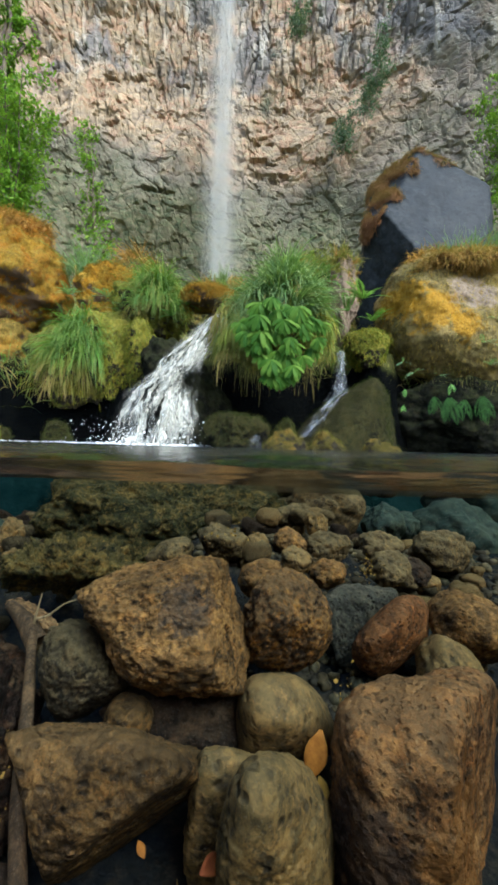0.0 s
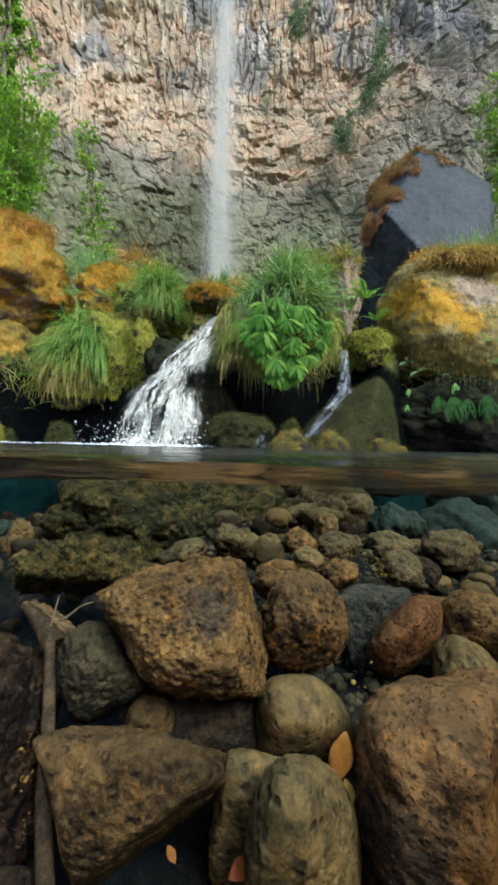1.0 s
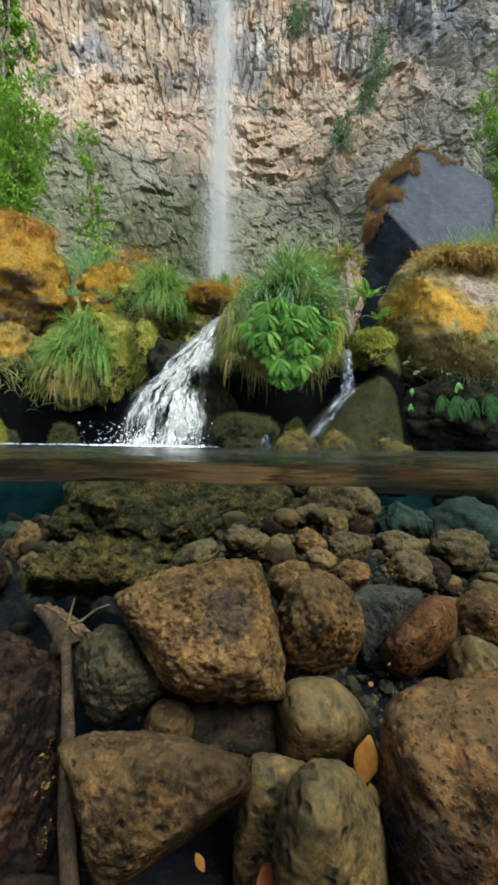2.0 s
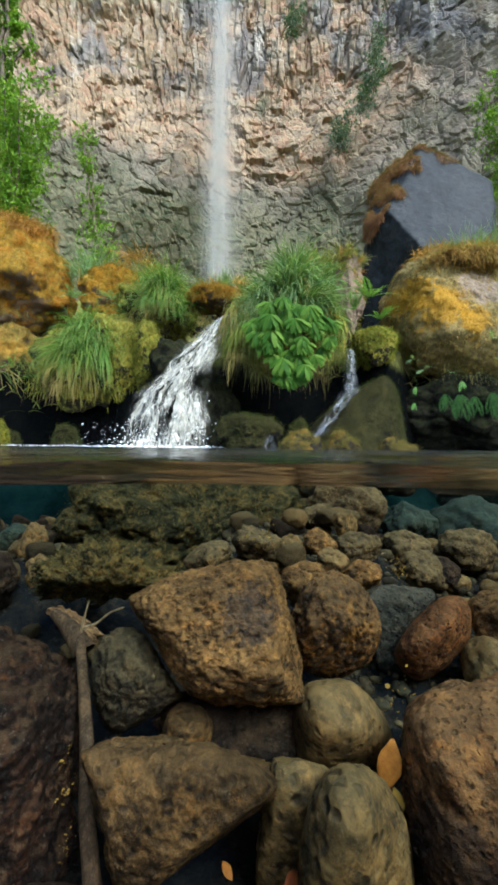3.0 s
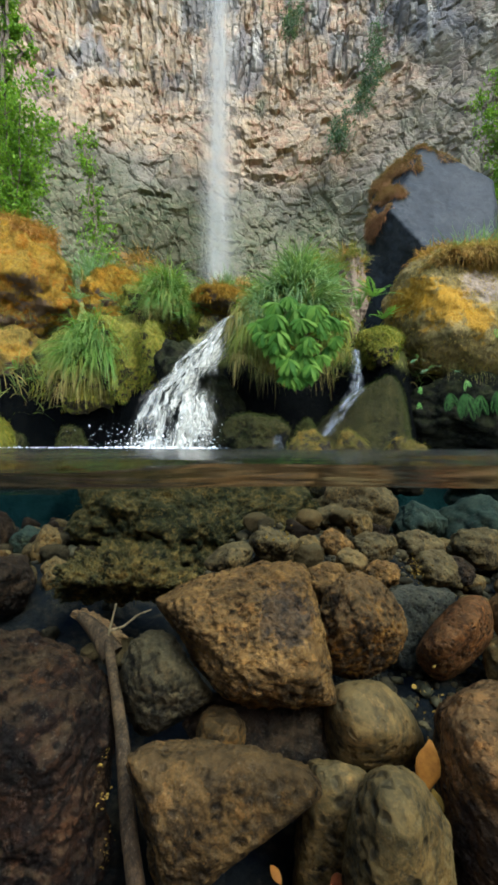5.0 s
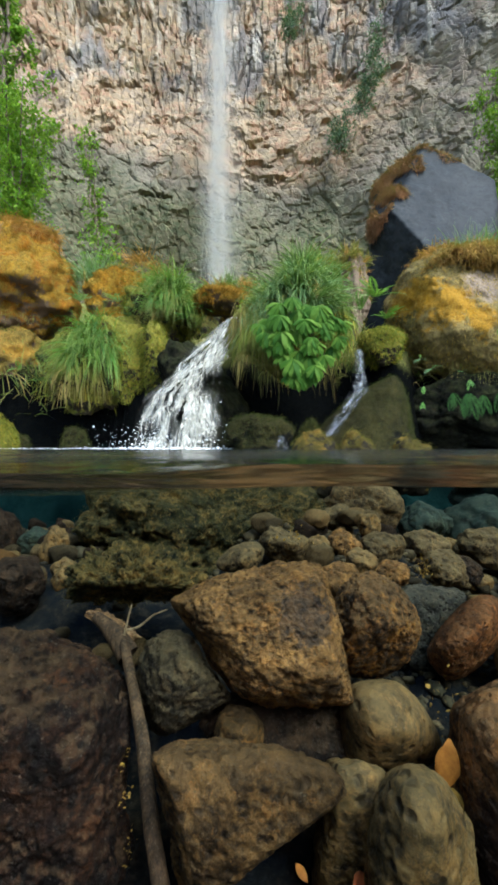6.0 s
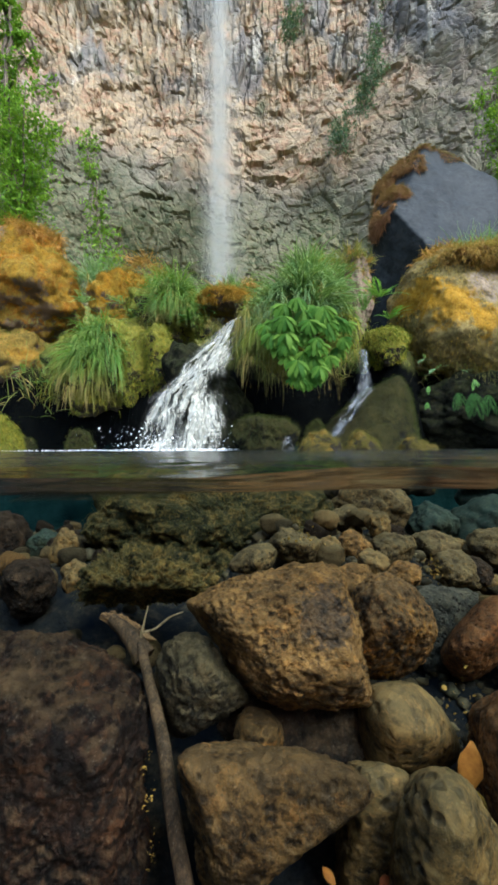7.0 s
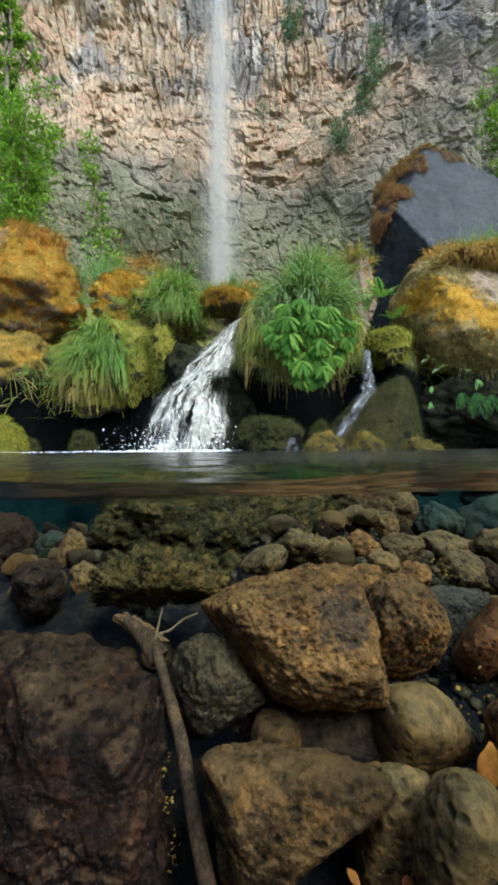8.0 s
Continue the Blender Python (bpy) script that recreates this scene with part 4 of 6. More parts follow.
rock("boulder", (-1.809, 5.2, 1.95), (0.402, 0.4, 0.42), 103, ORANGE_MOSS, "boulder capped with orange moss", "boulder", BANK, level=6, cuts=8, lump=0.2, grain=0.06)
rock("mossy_mound", (-1.763, 4.45, 0.88), (0.69, 0.55, 0.58), 104, GREEN_MOSS, "mound of green and yellow moss", "mound", BANK, level=6, cuts=8, lump=0.25, grain=0.07)
rock("mossy_mound", (-1.07, 4.6, 1.45), (0.47, 0.5, 0.49), 105, GREEN_MOSS, "mound of green and yellow moss", "mound", BANK, level=6, cuts=8, lump=0.25, grain=0.07)
rock("boulder", (-0.978, 4.0, 0.90), (0.217, 0.4, 0.376), 106, GREEN_MOSS, "dark boulder with moss beside the cascade", "boulder", BANK, level=6, lump=0.2, grain=0.06)
rock("mossy_mound", (-1.20, 4.05, 0.80), (0.28, 0.3, 0.40), 116, GREEN_MOSS, "yellow-green mossy mound beside the cascade", "mound", BANK, level=6, lump=0.25, grain=0.07)
rock("boulder", (-0.31, 4.15, 1.535), (0.32, 0.35, 0.105), 107, ORANGE_MOSS, "flat rock with orange moss above the cascade", "boulder", BANK, level=6, lump=0.2, grain=0.06)
rock("mossy_mound", (0.31, 3.62, 1.08), (0.44, 0.42, 0.46), 108, GREEN_MOSS, "overhanging mound under a thick grass tussock", "mound", BANK, level=6, lump=0.2, grain=0.06)
rock("boulder", (0.02, 2.95, 0.06), (0.24, 0.35, 0.20), 109, WET_SHADED_MOSS, "wet black rock at the foot of the cascade", "boulder", BANK, level=6, lump=0.15, grain=0.05)
hewn_rock("boulder", (1.044, 3.4, 0.255), ((-0.716, 0.091, 0.692, 0.272), (-0.67, -0.364, 0.647, 0.31), (-0.47, 0.00632, 0.883, 0.256), (-0.397, -0.535, 0.746, 0.284), (0.744, -0.391, 0.541, 0.32), (0.494, -0.791, 0.36, 0.33), (0.905, -0.405, 0.127, 0.26), (0.15, -0.0788, -0.986, 0.349), (-0.987, 0.163, -0, 0.478), (0, 1, 0, 0.5), (-0.252, -0.756, 0.605, 0.393), (0.704, -0.704, 0.101, 0.31)), 110, WET_SHADED_MOSS, "sloping rock with thin olive moss, overhang shade painted in", "boulder", BANK, level=7, sharp=16, lump=0.05, grain=0.02)
rock("boulder", (1.307, 4.1, 1.05), (0.222, 0.3, 0.22), 111, GREEN_MOSS, "small rock with bright yellow-green moss", "boulder", BANK, level=6, lump=0.15, grain=0.05)
hewn_rock("boulder", (2.588, 4.5, 1.519), ((-0.836, 0.0807, 0.542, 0.93), (-0.676, -0.0561, 0.734, 0.897), (-0.597, -0.473, 0.648, 0.877), (-0.198, -0.37, 0.907, 0.814), (-0.158, -0.675, 0.721, 0.723), (0.0395, -0.478, 0.877, 0.729), (0.0255, -0.824, 0.566, 0.573), (0.77, -0.638, 0.0308, 0.83), (-0.122, 0.243, -0.962, 0.674), (-0.109, -0.498, -0.86, 0.84), (-0.744, 0.419, -0.521, 0.823), (-0.72, -0.69, -0.08, 0.98), (-0.802, 0.416, -0.428, 0.80), (-0.88, -0.0702, -0.469, 0.98), (-0.98, -0.1, 0.15, 0.93), (0, 1, 0, 0.8), (-0.0503, -0.905, 0.422, 0.646), (-0.764, -0.612, 0.204, 0.998), (0.106, -0.985, -0.10, 0.80), (0, -0.346, 0.938, 0.689)), 112, PALE_MOSS, "huge pale boulder with orange moss", "boulder", BANK, level=7, sharp=14, lump=0.08, grain=0.035)
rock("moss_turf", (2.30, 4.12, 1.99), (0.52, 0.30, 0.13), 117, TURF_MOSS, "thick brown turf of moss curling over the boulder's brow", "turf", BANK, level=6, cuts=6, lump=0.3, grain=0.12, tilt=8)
rock("boulder", (2.45, 4.25, 0.36), (0.96, 0.6, 0.48), 113, HOLLOW_SHADE_ROCK, "wet rock below the mossy boulder, overhang shade painted in", "boulder", BANK, level=6, lump=0.2, grain=0.06)
hewn_rock("boulder", (2.6, 6.0, 3.15), ((0.08, -0.943, 0.323, 0.554), (-0.757, -0.557, -0.342, 0.762), (-0.747, -0.393, 0.536, 0.823), (-0.963, 0.251, 0.098, 0.764), (0.269, -0.588, 0.763, 1.23), (-0.402, -0.396, 0.826, 1.289), (0.806, -0.589, 0.059, 0.98), (0.5, 0.2, 0.8, 1.25), (0, 1, 0, 0.8), (0, 0, -1, 1.3)), 114, BASALT, "huge angular grey basalt boulder with a smooth split face", "boulder", BANK, level=7, sharp=60, lump=0.035, grain=0.012)
rock("boulder", (1.213, 4.7, 1.80), (0.199, 0.35, 0.55), 115, BARE_MOSS, "pale upright rock with dry plants", "boulder", BANK, level=6, lump=0.2, grain=0.06)
rock("boulder", (-1.95, 7.0, 2.45), (0.62, 0.5, 0.85), 118, BARE_MOSS, "grey rock under rusty brush below the cliff", "boulder", BANK, level=6, lump=0.2, grain=0.06)
rock("mossy_mound", (1.15, 6.6, 2.25), (0.85, 0.6, 0.85), 119, OLIVE_MOSS, "grassy hummock at the foot of the cliff", "mound", BANK, level=6, lump=0.25, grain=0.07)
rock("mossy_mound", (-0.35, 7.2, 2.1), (0.9, 0.6, 0.85), 120, OLIVE_MOSS, "low grassy hummock below the tall waterfall", "mound", BANK, level=6, lump=0.25, grain=0.07)
SHORE = "mossy stones along the waterline"
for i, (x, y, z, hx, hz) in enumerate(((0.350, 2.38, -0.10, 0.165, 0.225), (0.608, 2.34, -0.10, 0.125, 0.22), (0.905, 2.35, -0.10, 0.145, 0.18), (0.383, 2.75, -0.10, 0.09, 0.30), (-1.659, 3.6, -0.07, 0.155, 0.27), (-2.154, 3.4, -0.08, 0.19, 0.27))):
    rock("stone", (x, y, z), (hx, 0.8 * hx, hz), 130 + i, SHORE_MOSS if i < 3 else WET_SHADED_MOSS, "small rounded stone with olive moss at the waterline", group=SHORE, level=6, cuts=1, sharp=4, lump=0.16, grain=0.05)


rock("stone", (-2.15, 3.2, 0.0), (0.17, 0.15, 0.30), 137, GREEN_MOSS, "small stone under bright yellow moss at the waterline", group=SHORE, level=6, cuts=2, sharp=4, lump=0.16, grain=0.05)


# ---------------------------------------------------------------- plants
def ribbons(base, heading, length, width, droop, seed, segs=5, curl=0.0):
    """Blades of grass as tapering strips that start along their headings and bow under their weight. Arrays, one row a blade."""
    rng = np.random.default_rng(seed)
    n = len(base)
    s = np.linspace(0, 1, segs + 1)
    heading = heading / np.linalg.norm(heading, axis=1, keepdims=True)
    side = np.cross(heading, rng.normal(size=(n, 3)) + (0, 0, 0.01))
    side /= np.linalg.norm(side, axis=1, keepdims=True) + 1e-9
    length, width, droop = [np.broadcast_to(a, n) for a in (length, width, droop)]
    pts = np.zeros((n, segs + 1, 3))
    p, h = base.copy(), heading.copy()
    for k in range(segs + 1):
        pts[:, k] = p
        h = h + np.stack([np.zeros(n), np.zeros(n), -droop * 2.2 / segs], 1) + curl * rng.normal(size=(n, 3)) / segs
        h /= np.linalg.norm(h, axis=1, keepdims=True)
        p = p + h * (length / segs)[:, None]
    w = width[:, None] * np.clip(1.15 * (1 - s) ** 0.6, 0.06, 1)[None] * (0.55 + 0.45 * np.minimum(1, s * 4))[None]
    a, b = pts - side[:, None] * w[..., None] / 2, pts + side[:, None] * w[..., None] / 2
    verts = np.stack([a, b], 2).reshape(-1, 3)
    uv = np.stack([np.broadcast_to([0, 1], (n, segs + 1, 2)), np.broadcast_to(s[None, :, None], (n, segs + 1, 2))], -1).reshape(-1, 2)
    start = (np.arange(n) * (segs + 1) * 2)[:, None]
    k = np.arange(segs)[None] * 2
    f = np.stack([start + k, start + k + 1, start + k + 3, start + k + 2], -1).reshape(-1, 4)
    return verts, f, uv


def blades(base, heading, length, width, droop, seed, segs=5, curl=0.0):
    v, f, uv = ribbons(base, heading, length, width, droop, seed, segs, curl)
    return mesh_of("blades", v, f, uv)


def tussock(at, spread, n, length, seed, material, label, droop=1.0, forward=0.5, upward=0.9, width=0.010, dry=0.15, dry_material=None, name="grass_tussock", comb=0.0):
    """A clump of long grass on a mound, in tufts whose blades rise together and arch over. at: the middle of its foot; comb: how far all lean to +x."""
    rng = np.random.default_rng(seed)
    ob = thing(name, None, None, label, "grass", at, "grass clumps on the bank")
    each = 9
    for what, count, mat, k in (("foliage", int(n * (1 - dry)), material, 0), ("straw", int(n * dry), dry_material or DRY_GRASS, 1)):
        m = count // each
        if m < 2:
            continue
        a = rng.uniform(0, 2 * math.pi, m)
        r = np.sqrt(rng.uniform(0, 1, m))
        root = np.stack([np.cos(a) * r * spread[0], np.sin(a) * r * spread[1], spread[2] * (1 - r * r) - (0.12 * k) * r], 1)
        lead = np.stack([np.cos(a) * r * 0.85 + comb, np.sin(a) * r * 0.85 - forward, np.full(m, upward)], 1) + 0.46 * rng.normal(size=(m, 3))
        long = rng.uniform(*length, m) * (1 + 0.3 * fbm(root * 6 + seed, seed + 4, 2))
        bend = droop * rng.uniform(0.7, 1.25, m) * (1.25 if k else 1)
        base = np.repeat(root, each, 0) + rng.normal(size=(m * each, 3)) * (0.018, 0.018, 0.008)
        way = np.repeat(lead, each, 0) + 0.20 * rng.normal(size=(m * each, 3))
        ln = np.repeat(long, each) * rng.uniform(0.4, 1.12, m * each)
        part(what, blades(base, way, ln, rng.uniform(0.55, 1.25, m * each) * width, np.repeat(bend, each), seed + k, 7, 0.35), mat, ob, kind="stuff")
    return ob


SEDGE = blade_material("sedge_green", [(0.03, 0.075, 0.025), (0.07, 0.145, 0.05), (0.13, 0.215, 0.08), (0.20, 0.27, 0.08), (0.05, 0.12, 0.05)], (0.26, 0.32, 0.14))
LIME_GRASS = blade_material("grass_lime", [(0.09, 0.12, 0.015), (0.16, 0.19, 0.025), (0.22, 0.23, 0.04), (0.10, 0.16, 0.02)], (0.27, 0.25, 0.07))
tussock((0.41, 3.36, 1.10), (0.25, 0.26, 0.42), 3000, (0.26, 0.42), 201, SEDGE, "large tussock of blue-green sedge above the leafy plant", droop=0.75, forward=0.35, upward=1.15, dry=0.06, width=0.0125, comb=0.08)
tussock((0.13, 3.32, 0.96), (0.18, 0.2, 0.32), 1600, (0.22, 0.36), 212, SEDGE, "lower tussock of green grass sloping to the cascade", droop=1.15, forward=0.5, upward=0.9, dry=0.12, width=0.009, dry_material=LIME_GRASS, comb=-0.15)
tussock((-0.01, 3.22, 0.84), (0.13, 0.16, 0.26), 1100, (0.12, 0.26), 213, LIME_GRASS, "yellow-green grass hanging beside the cascade", droop=1.5, forward=0.6, upward=0.5, dry=0.3, width=0.009, comb=-0.2)
tussock((-1.66, 4.05, 0.86), (0.22, 0.22, 0.40), 2500, (0.28, 0.54), 202, GRASS, "tussock of long drooping green grass", droop=1.15, forward=0.45, upward=0.9, dry=0.06, width=0.011)
tussock((-1.80, 3.98, 0.74), (0.24, 0.18, 0.30), 800, (0.22, 0.46), 214, LIME_GRASS, "straw-coloured old grass hanging below the tussock", droop=1.3, forward=0.6, upward=0.6, dry=0.5, width=0.009)
tussock((-0.91, 4.15, 1.44), (0.19, 0.2, 0.30), 1700, (0.3, 0.52), 203, GRASS, "tussock of drooping green and straw-coloured grass", droop=1.1, forward=0.45, upward=0.95, dry=0.22, width=0.010)
tussock((-0.10, 3.30, 1.00), (0.11, 0.20, 0.26), 350, (0.16, 0.34), 204, DRY_GRASS, "hanging straw-coloured grass and roots", droop=1.5, forward=0.7, upward=0.2, dry=0.3, dry_material=LIME_GRASS)
tussock((0.71, 3.25, 0.90), (0.05, 0.15, 0.28), 420, (0.12, 0.28), 205, LIME_GRASS, "hanging strip of yellow grass", droop=1.8, forward=0.4, upward=0.1, dry=0.3, dry_material=YELLOW_MOSS)
tussock((2.78, 4.62, 2.20), (0.42, 0.25, 0.08), 1700, (0.28, 0.52), 206, PALE_LEAF, "pale green grass on top of the mossy boulder", droop=0.5, forward=0.2, upward=1.2, dry=0.35, dry_material=DRY_GRASS)
tussock((-2.25, 5.6, 2.2), (0.45, 0.4, 0.25), 1300, (0.3, 0.6), 207, PALE_LEAF, "pale grey-green grass behind the boulders", droop=0.6, forward=0.2, upward=1.2, dry=0.15)
tussock((-1.35, 5.3, 1.95), (0.5, 0.3, 0.25), 700, (0.25, 0.45), 208, GRASS, "green grass between mossy boulders", droop=0.8, dry=0.2)
tussock((1.15, 4.55, 2.15), (0.20, 0.2, 0.2), 420, (0.07, 0.18), 209, DRY_GRASS, "dry yellow plants on the pale rock", droop=0.4, upward=1.2, dry=0.4, dry_material=RUST_GRASS)
tussock((0.75, 4.6, 2.0), (0.5, 0.3, 0.2), 700, (0.12, 0.25), 210, DRY_GRASS, "straw-coloured grass on the slope", droop=0.6, upward=1.1, dry=0.5, dry_material=GRASS)
tussock((-1.95, 6.75, 2.85), (0.45, 0.3, 0.4), 900, (0.25, 0.5), 215, RUST_GRASS, "rusty dry brush on a grey rock", droop=0.8, upward=0.8, dry=0.3, width=0.012)
tussock((1.15, 6.35, 2.65), (0.7, 0.4, 0.4), 1500, (0.2, 0.45), 216, LIME_GRASS, "olive and straw-coloured grass on a hummock", droop=0.7, upward=1.0, dry=0.5, width=0.012)
tussock((-0.35, 6.9, 2.55), (0.75, 0.4, 0.35), 1300, (0.2, 0.45), 217, GRASS, "dark green grass below the tall waterfall", droop=0.7, upward=1.0, dry=0.25, width=0.012)
tussock((-0.15, 4.9, 1.85), (0.6, 0.3, 0.2), 700, (0.2, 0.4), 211, RUST_GRASS, "rusty grass above the cascade", droop=0.8, upward=0.9, dry=0.5, dry_material=GRASS)


def fringe(points, heading, length, width, material, label, seed, droop=1.2, name="hanging_roots", category="roots"):
    """Short hair that hangs along a line of points from an overhang."""
    rng = np.random.default_rng(seed)
    ob = thing(name, None, None, label, category, (0, 0, 0), "hanging roots and moss")
    pts = np.array(points, float)
    n = 260
    t = rng.uniform(0, len(pts) - 1.001, n)
    i = t.astype(int)
    base = pts[i] + (pts[i + 1] - pts[i]) * (t - i)[:, None] + rng.normal(size=(n, 3)) * (0.05, 0.07, 0.05)
    h = np.array(heading, float) + 0.8 * rng.normal(size=(n, 3))
    clump = 0.15 + 1.2 * np.clip(fbm(base * 5, seed, 2) + 0.4, 0, 1)
    part("hair", blades(base, h, rng.uniform(0.3, 1.2, n) * length * clump, width * 0.45, droop, seed, 5, 0.3), material, ob, kind="stuff")
    return ob


fringe([(1.46, 3.75, 0.86), (1.75, 3.72, 0.78), (2.2, 3.75, 0.72), (2.7, 3.8, 0.70)], (0, -0.2, -1), 0.11, 0.007, DRY_GRASS, "straw-coloured roots hanging below the big boulder", 221)
fringe([(-3.4, 4.45, 1.62), (-2.9, 4.45, 1.55), (-2.5, 4.6, 1.52)], (0, -0.3, -1), 0.05, 0.012, DRY_GRASS, "dry roots hanging under the mossy boulder", 224)
fringe([(-2.35, 4.05, 0.75), (-2.0, 3.95, 0.55), (-1.6, 3.9, 0.5), (-1.2, 3.95, 0.6)], (0, -0.2, -1), 0.11, 0.012, YELLOW_MOSS, "moss strands hanging over the dark hollow", 225)
fringe([(0.0, 3.15, 0.75), (0.35, 3.15, 0.7), (0.7, 3.2, 0.72)], (0, -0.2, -1), 0.25, 0.008, DRY_GRASS, "fine roots under the grass mound", 226)


def leaf_mesh(length, width, fold=0.25, bow=0.5, rows=6, seed=0, widest=0.6, blunt=0.75):
    """One broad leaf along +y: rounded, folded along its midrib, bowed down at the tip, with a real thickness."""
    s = np.linspace(0, 1, rows + 1)
    w = width / 2 * np.clip(np.sin(math.pi * s ** (math.log(0.5) / math.log(widest))), 0.05, 1) ** blunt
    w[0], w[-1] = width * 0.05, width * 0.06
    verts = []
    for k, sk in enumerate(s):
        y, z = length * sk * (1 - 0.25 * bow * sk), -bow * length * 0.55 * sk * sk
        wave = 0.06 * width * math.sin(5 * sk * math.pi + seed)
        for u in (-1, -0.5, 0, 0.5, 1):
            verts.append((u * w[k], y, z + fold * abs(u) * w[k] + wave * abs(u)))
    verts = np.array(verts)
    return verts, grid_faces(rows + 1, 5)


def leaf_object_mesh(*a, **k):
    v, f = leaf_mesh(*a, **k)
    m = mesh_of("leaf", v, f)
    return m


def turned(y_axis, z_hint=(0, 0, 1)):
    y = Vector(y_axis).normalized()
    x = y.cross(Vector(z_hint)).normalized()
    z = x.cross(y)
    return Matrix((x, y, z)).transposed().to_4x4()


def leafy_plant(at, fans, seed, label):
    """A low plant whose stalks each carry a fan of long rounded leaflets that hang outward and down."""
    rng = random.Random(seed)
    ob = thing("leafy_plant", None, None, label, "plant", at)
    kinds = [leaf_object_mesh(0.155, 0.040, 0.14, 0.7, 9, i, 0.56, 0.5) for i in range(3)]
    for m in kinds:
        m.materials.append(FERN_LEAF_ONE)
    for gx_, gz_, gy_, size in fans:
        hub = Vector((gx_, gy_, gz_))
        n = rng.randint(8, 10)
        mid = -math.pi / 2 + 1.0 * gx_
        for j in range(n):
            a = mid + (j - (n - 1) / 2) * (2.7 / n) + rng.uniform(-0.12, 0.12)
            way = Vector((math.cos(a), -0.42 + rng.uniform(-0.18, 0.12), math.sin(a) * 0.95))
            leaf = part("leaf", rng.choice(kinds), None, ob)
            face = Vector((0.2 * math.cos(a), -0.85, 0.75))
            shrink = 0.82 + 0.18 * math.cos(1.1 * (a - mid))
            leaf.matrix_local = Matrix.Translation(hub) @ turned(way, face) @ Matrix.Scale(size * shrink * rng.uniform(0.9, 1.12), 4)
    root = np.array([(g[0] * 0.5, 0.22, g[1] * 0.6 + 0.12) for g in fans])
    tip = np.array([(g[0], g[2], g[1]) for g in fans])
    part("stalk", blades(root, tip - root + (0, 0, 0.15), np.linalg.norm(tip - root, axis=1), 0.010, 0.25, seed, 6), FERN_LEAF, ob, kind="stuff")
    return ob


def single_leaf_material():
    s = Stuff("broad_leaf_single")
    rnd = s.node("ShaderNodeObjectInfo").outputs["Random"]
    col = s.ramp(rnd, [(0.0, (0.024, 0.07, 0.008)), (0.5, (0.052, 0.115, 0.013)), (1.0, (0.105, 0.18, 0.024))])
    vein = s.ramp(s.noise(28, 3, 0.6, (3, 0.6, 1)), [(0.45, 0.0), (0.7, 0.3)])
    col = s.mix(vein, col, s.mix(0.5, col, (0.16, 0.25, 0.03)))
    s.done(col, 0.6)
    tr = s.node("ShaderNodeBsdfTranslucent", Color=s.mix(0.5, col, (0.2, 0.4, 0.02)))
    mx = s.node("ShaderNodeMixShader", Fac=0.3)
    s.nt.links.new(s.bsdf.outputs[0], mx.inputs[1])
    s.nt.links.new(tr.outputs[0], mx.inputs[2])
    s.nt.links.new(mx.outputs[0], s.out.inputs["Surface"])
    return s.mat


FERN_LEAF_ONE = single_leaf_material()
rng = random.Random(5)
fans = []
for z, x0, x1, k in ((0.33, -0.20, 0.21, 5), (0.26, -0.29, 0.31, 7), (0.18, -0.30, 0.32, 7), (0.10, -0.28, 0.30, 7), (0.02, -0.24, 0.27, 6), (-0.05, -0.17, 0.24, 5), (-0.12, -0.11, 0.18, 4), (-0.19, -0.08, 0.12, 3)):
    for j in range(k):
        x = x0 + (x1 - x0) * (j + 0.5) / k + rng.uniform(-0.035, 0.035)
        fans.append((x, z + rng.uniform(-0.035, 0.035), -0.10 + 0.5 * x * x - 0.10 * z + rng.uniform(-0.05, 0.05), rng.uniform(0.62, 0.95)))
leafy_plant((0.32, 2.98, 0.74), fans, 5, "bright green plant with broad drooping leaves under the grass")


DARK_FERN = blade_material("dark_fern", [(0.005, 0.02, 0.004), (0.011, 0.036, 0.006), (0.024, 0.065, 0.012)], None, 0.8, 0.2)


def fern(at, n, length, seed, label, heading=(0, -1, -0.2), material=None, name="fern", face=(0, -0.3, 1.0), reach=1.2):
    """A small fern: fronds with leaflets along both sides."""
    rng = np.random.default_rng(seed)
    ob = thing(name, None, None, label, "fern", at, "small ferns on the bank")
    for j in range(n):
        a = rng.uniform(-reach, reach)
        h = np.array([math.sin(a), heading[1] * math.cos(a) * 0.8, heading[2] + rng.uniform(-0.3, 0.5)])
        h /= np.linalg.norm(h)
        L = length * rng.uniform(0.7, 1.15)
        verts, faces = [], []
        p, d = np.zeros(3), h.copy()
        for k in range(14):
            d = d + (0, 0, -0.07)
            d /= np.linalg.norm(d)
            p = p + d * L / 14
            side = np.cross(d, face)
            side /= np.linalg.norm(side)
            w = L * 0.17 * math.sin(math.pi * min(1, (k + 2) / 15.5)) ** 0.8
            for sgn in (-1, 1):
                q = p + sgn * side * w + d * w * 0.35 + (0, 0, -0.12 * w)
                m = (p + q) / 2
                wd = d * L / 14 * 0.46
                b = len(verts)
                verts += [p - wd * 0.4, m - wd, q, m + wd]
                faces.append((b, b + 1, b + 2, b + 3))
        part("frond", mesh_of("frond", verts, faces), material or FERN_LEAF, ob)
    return ob


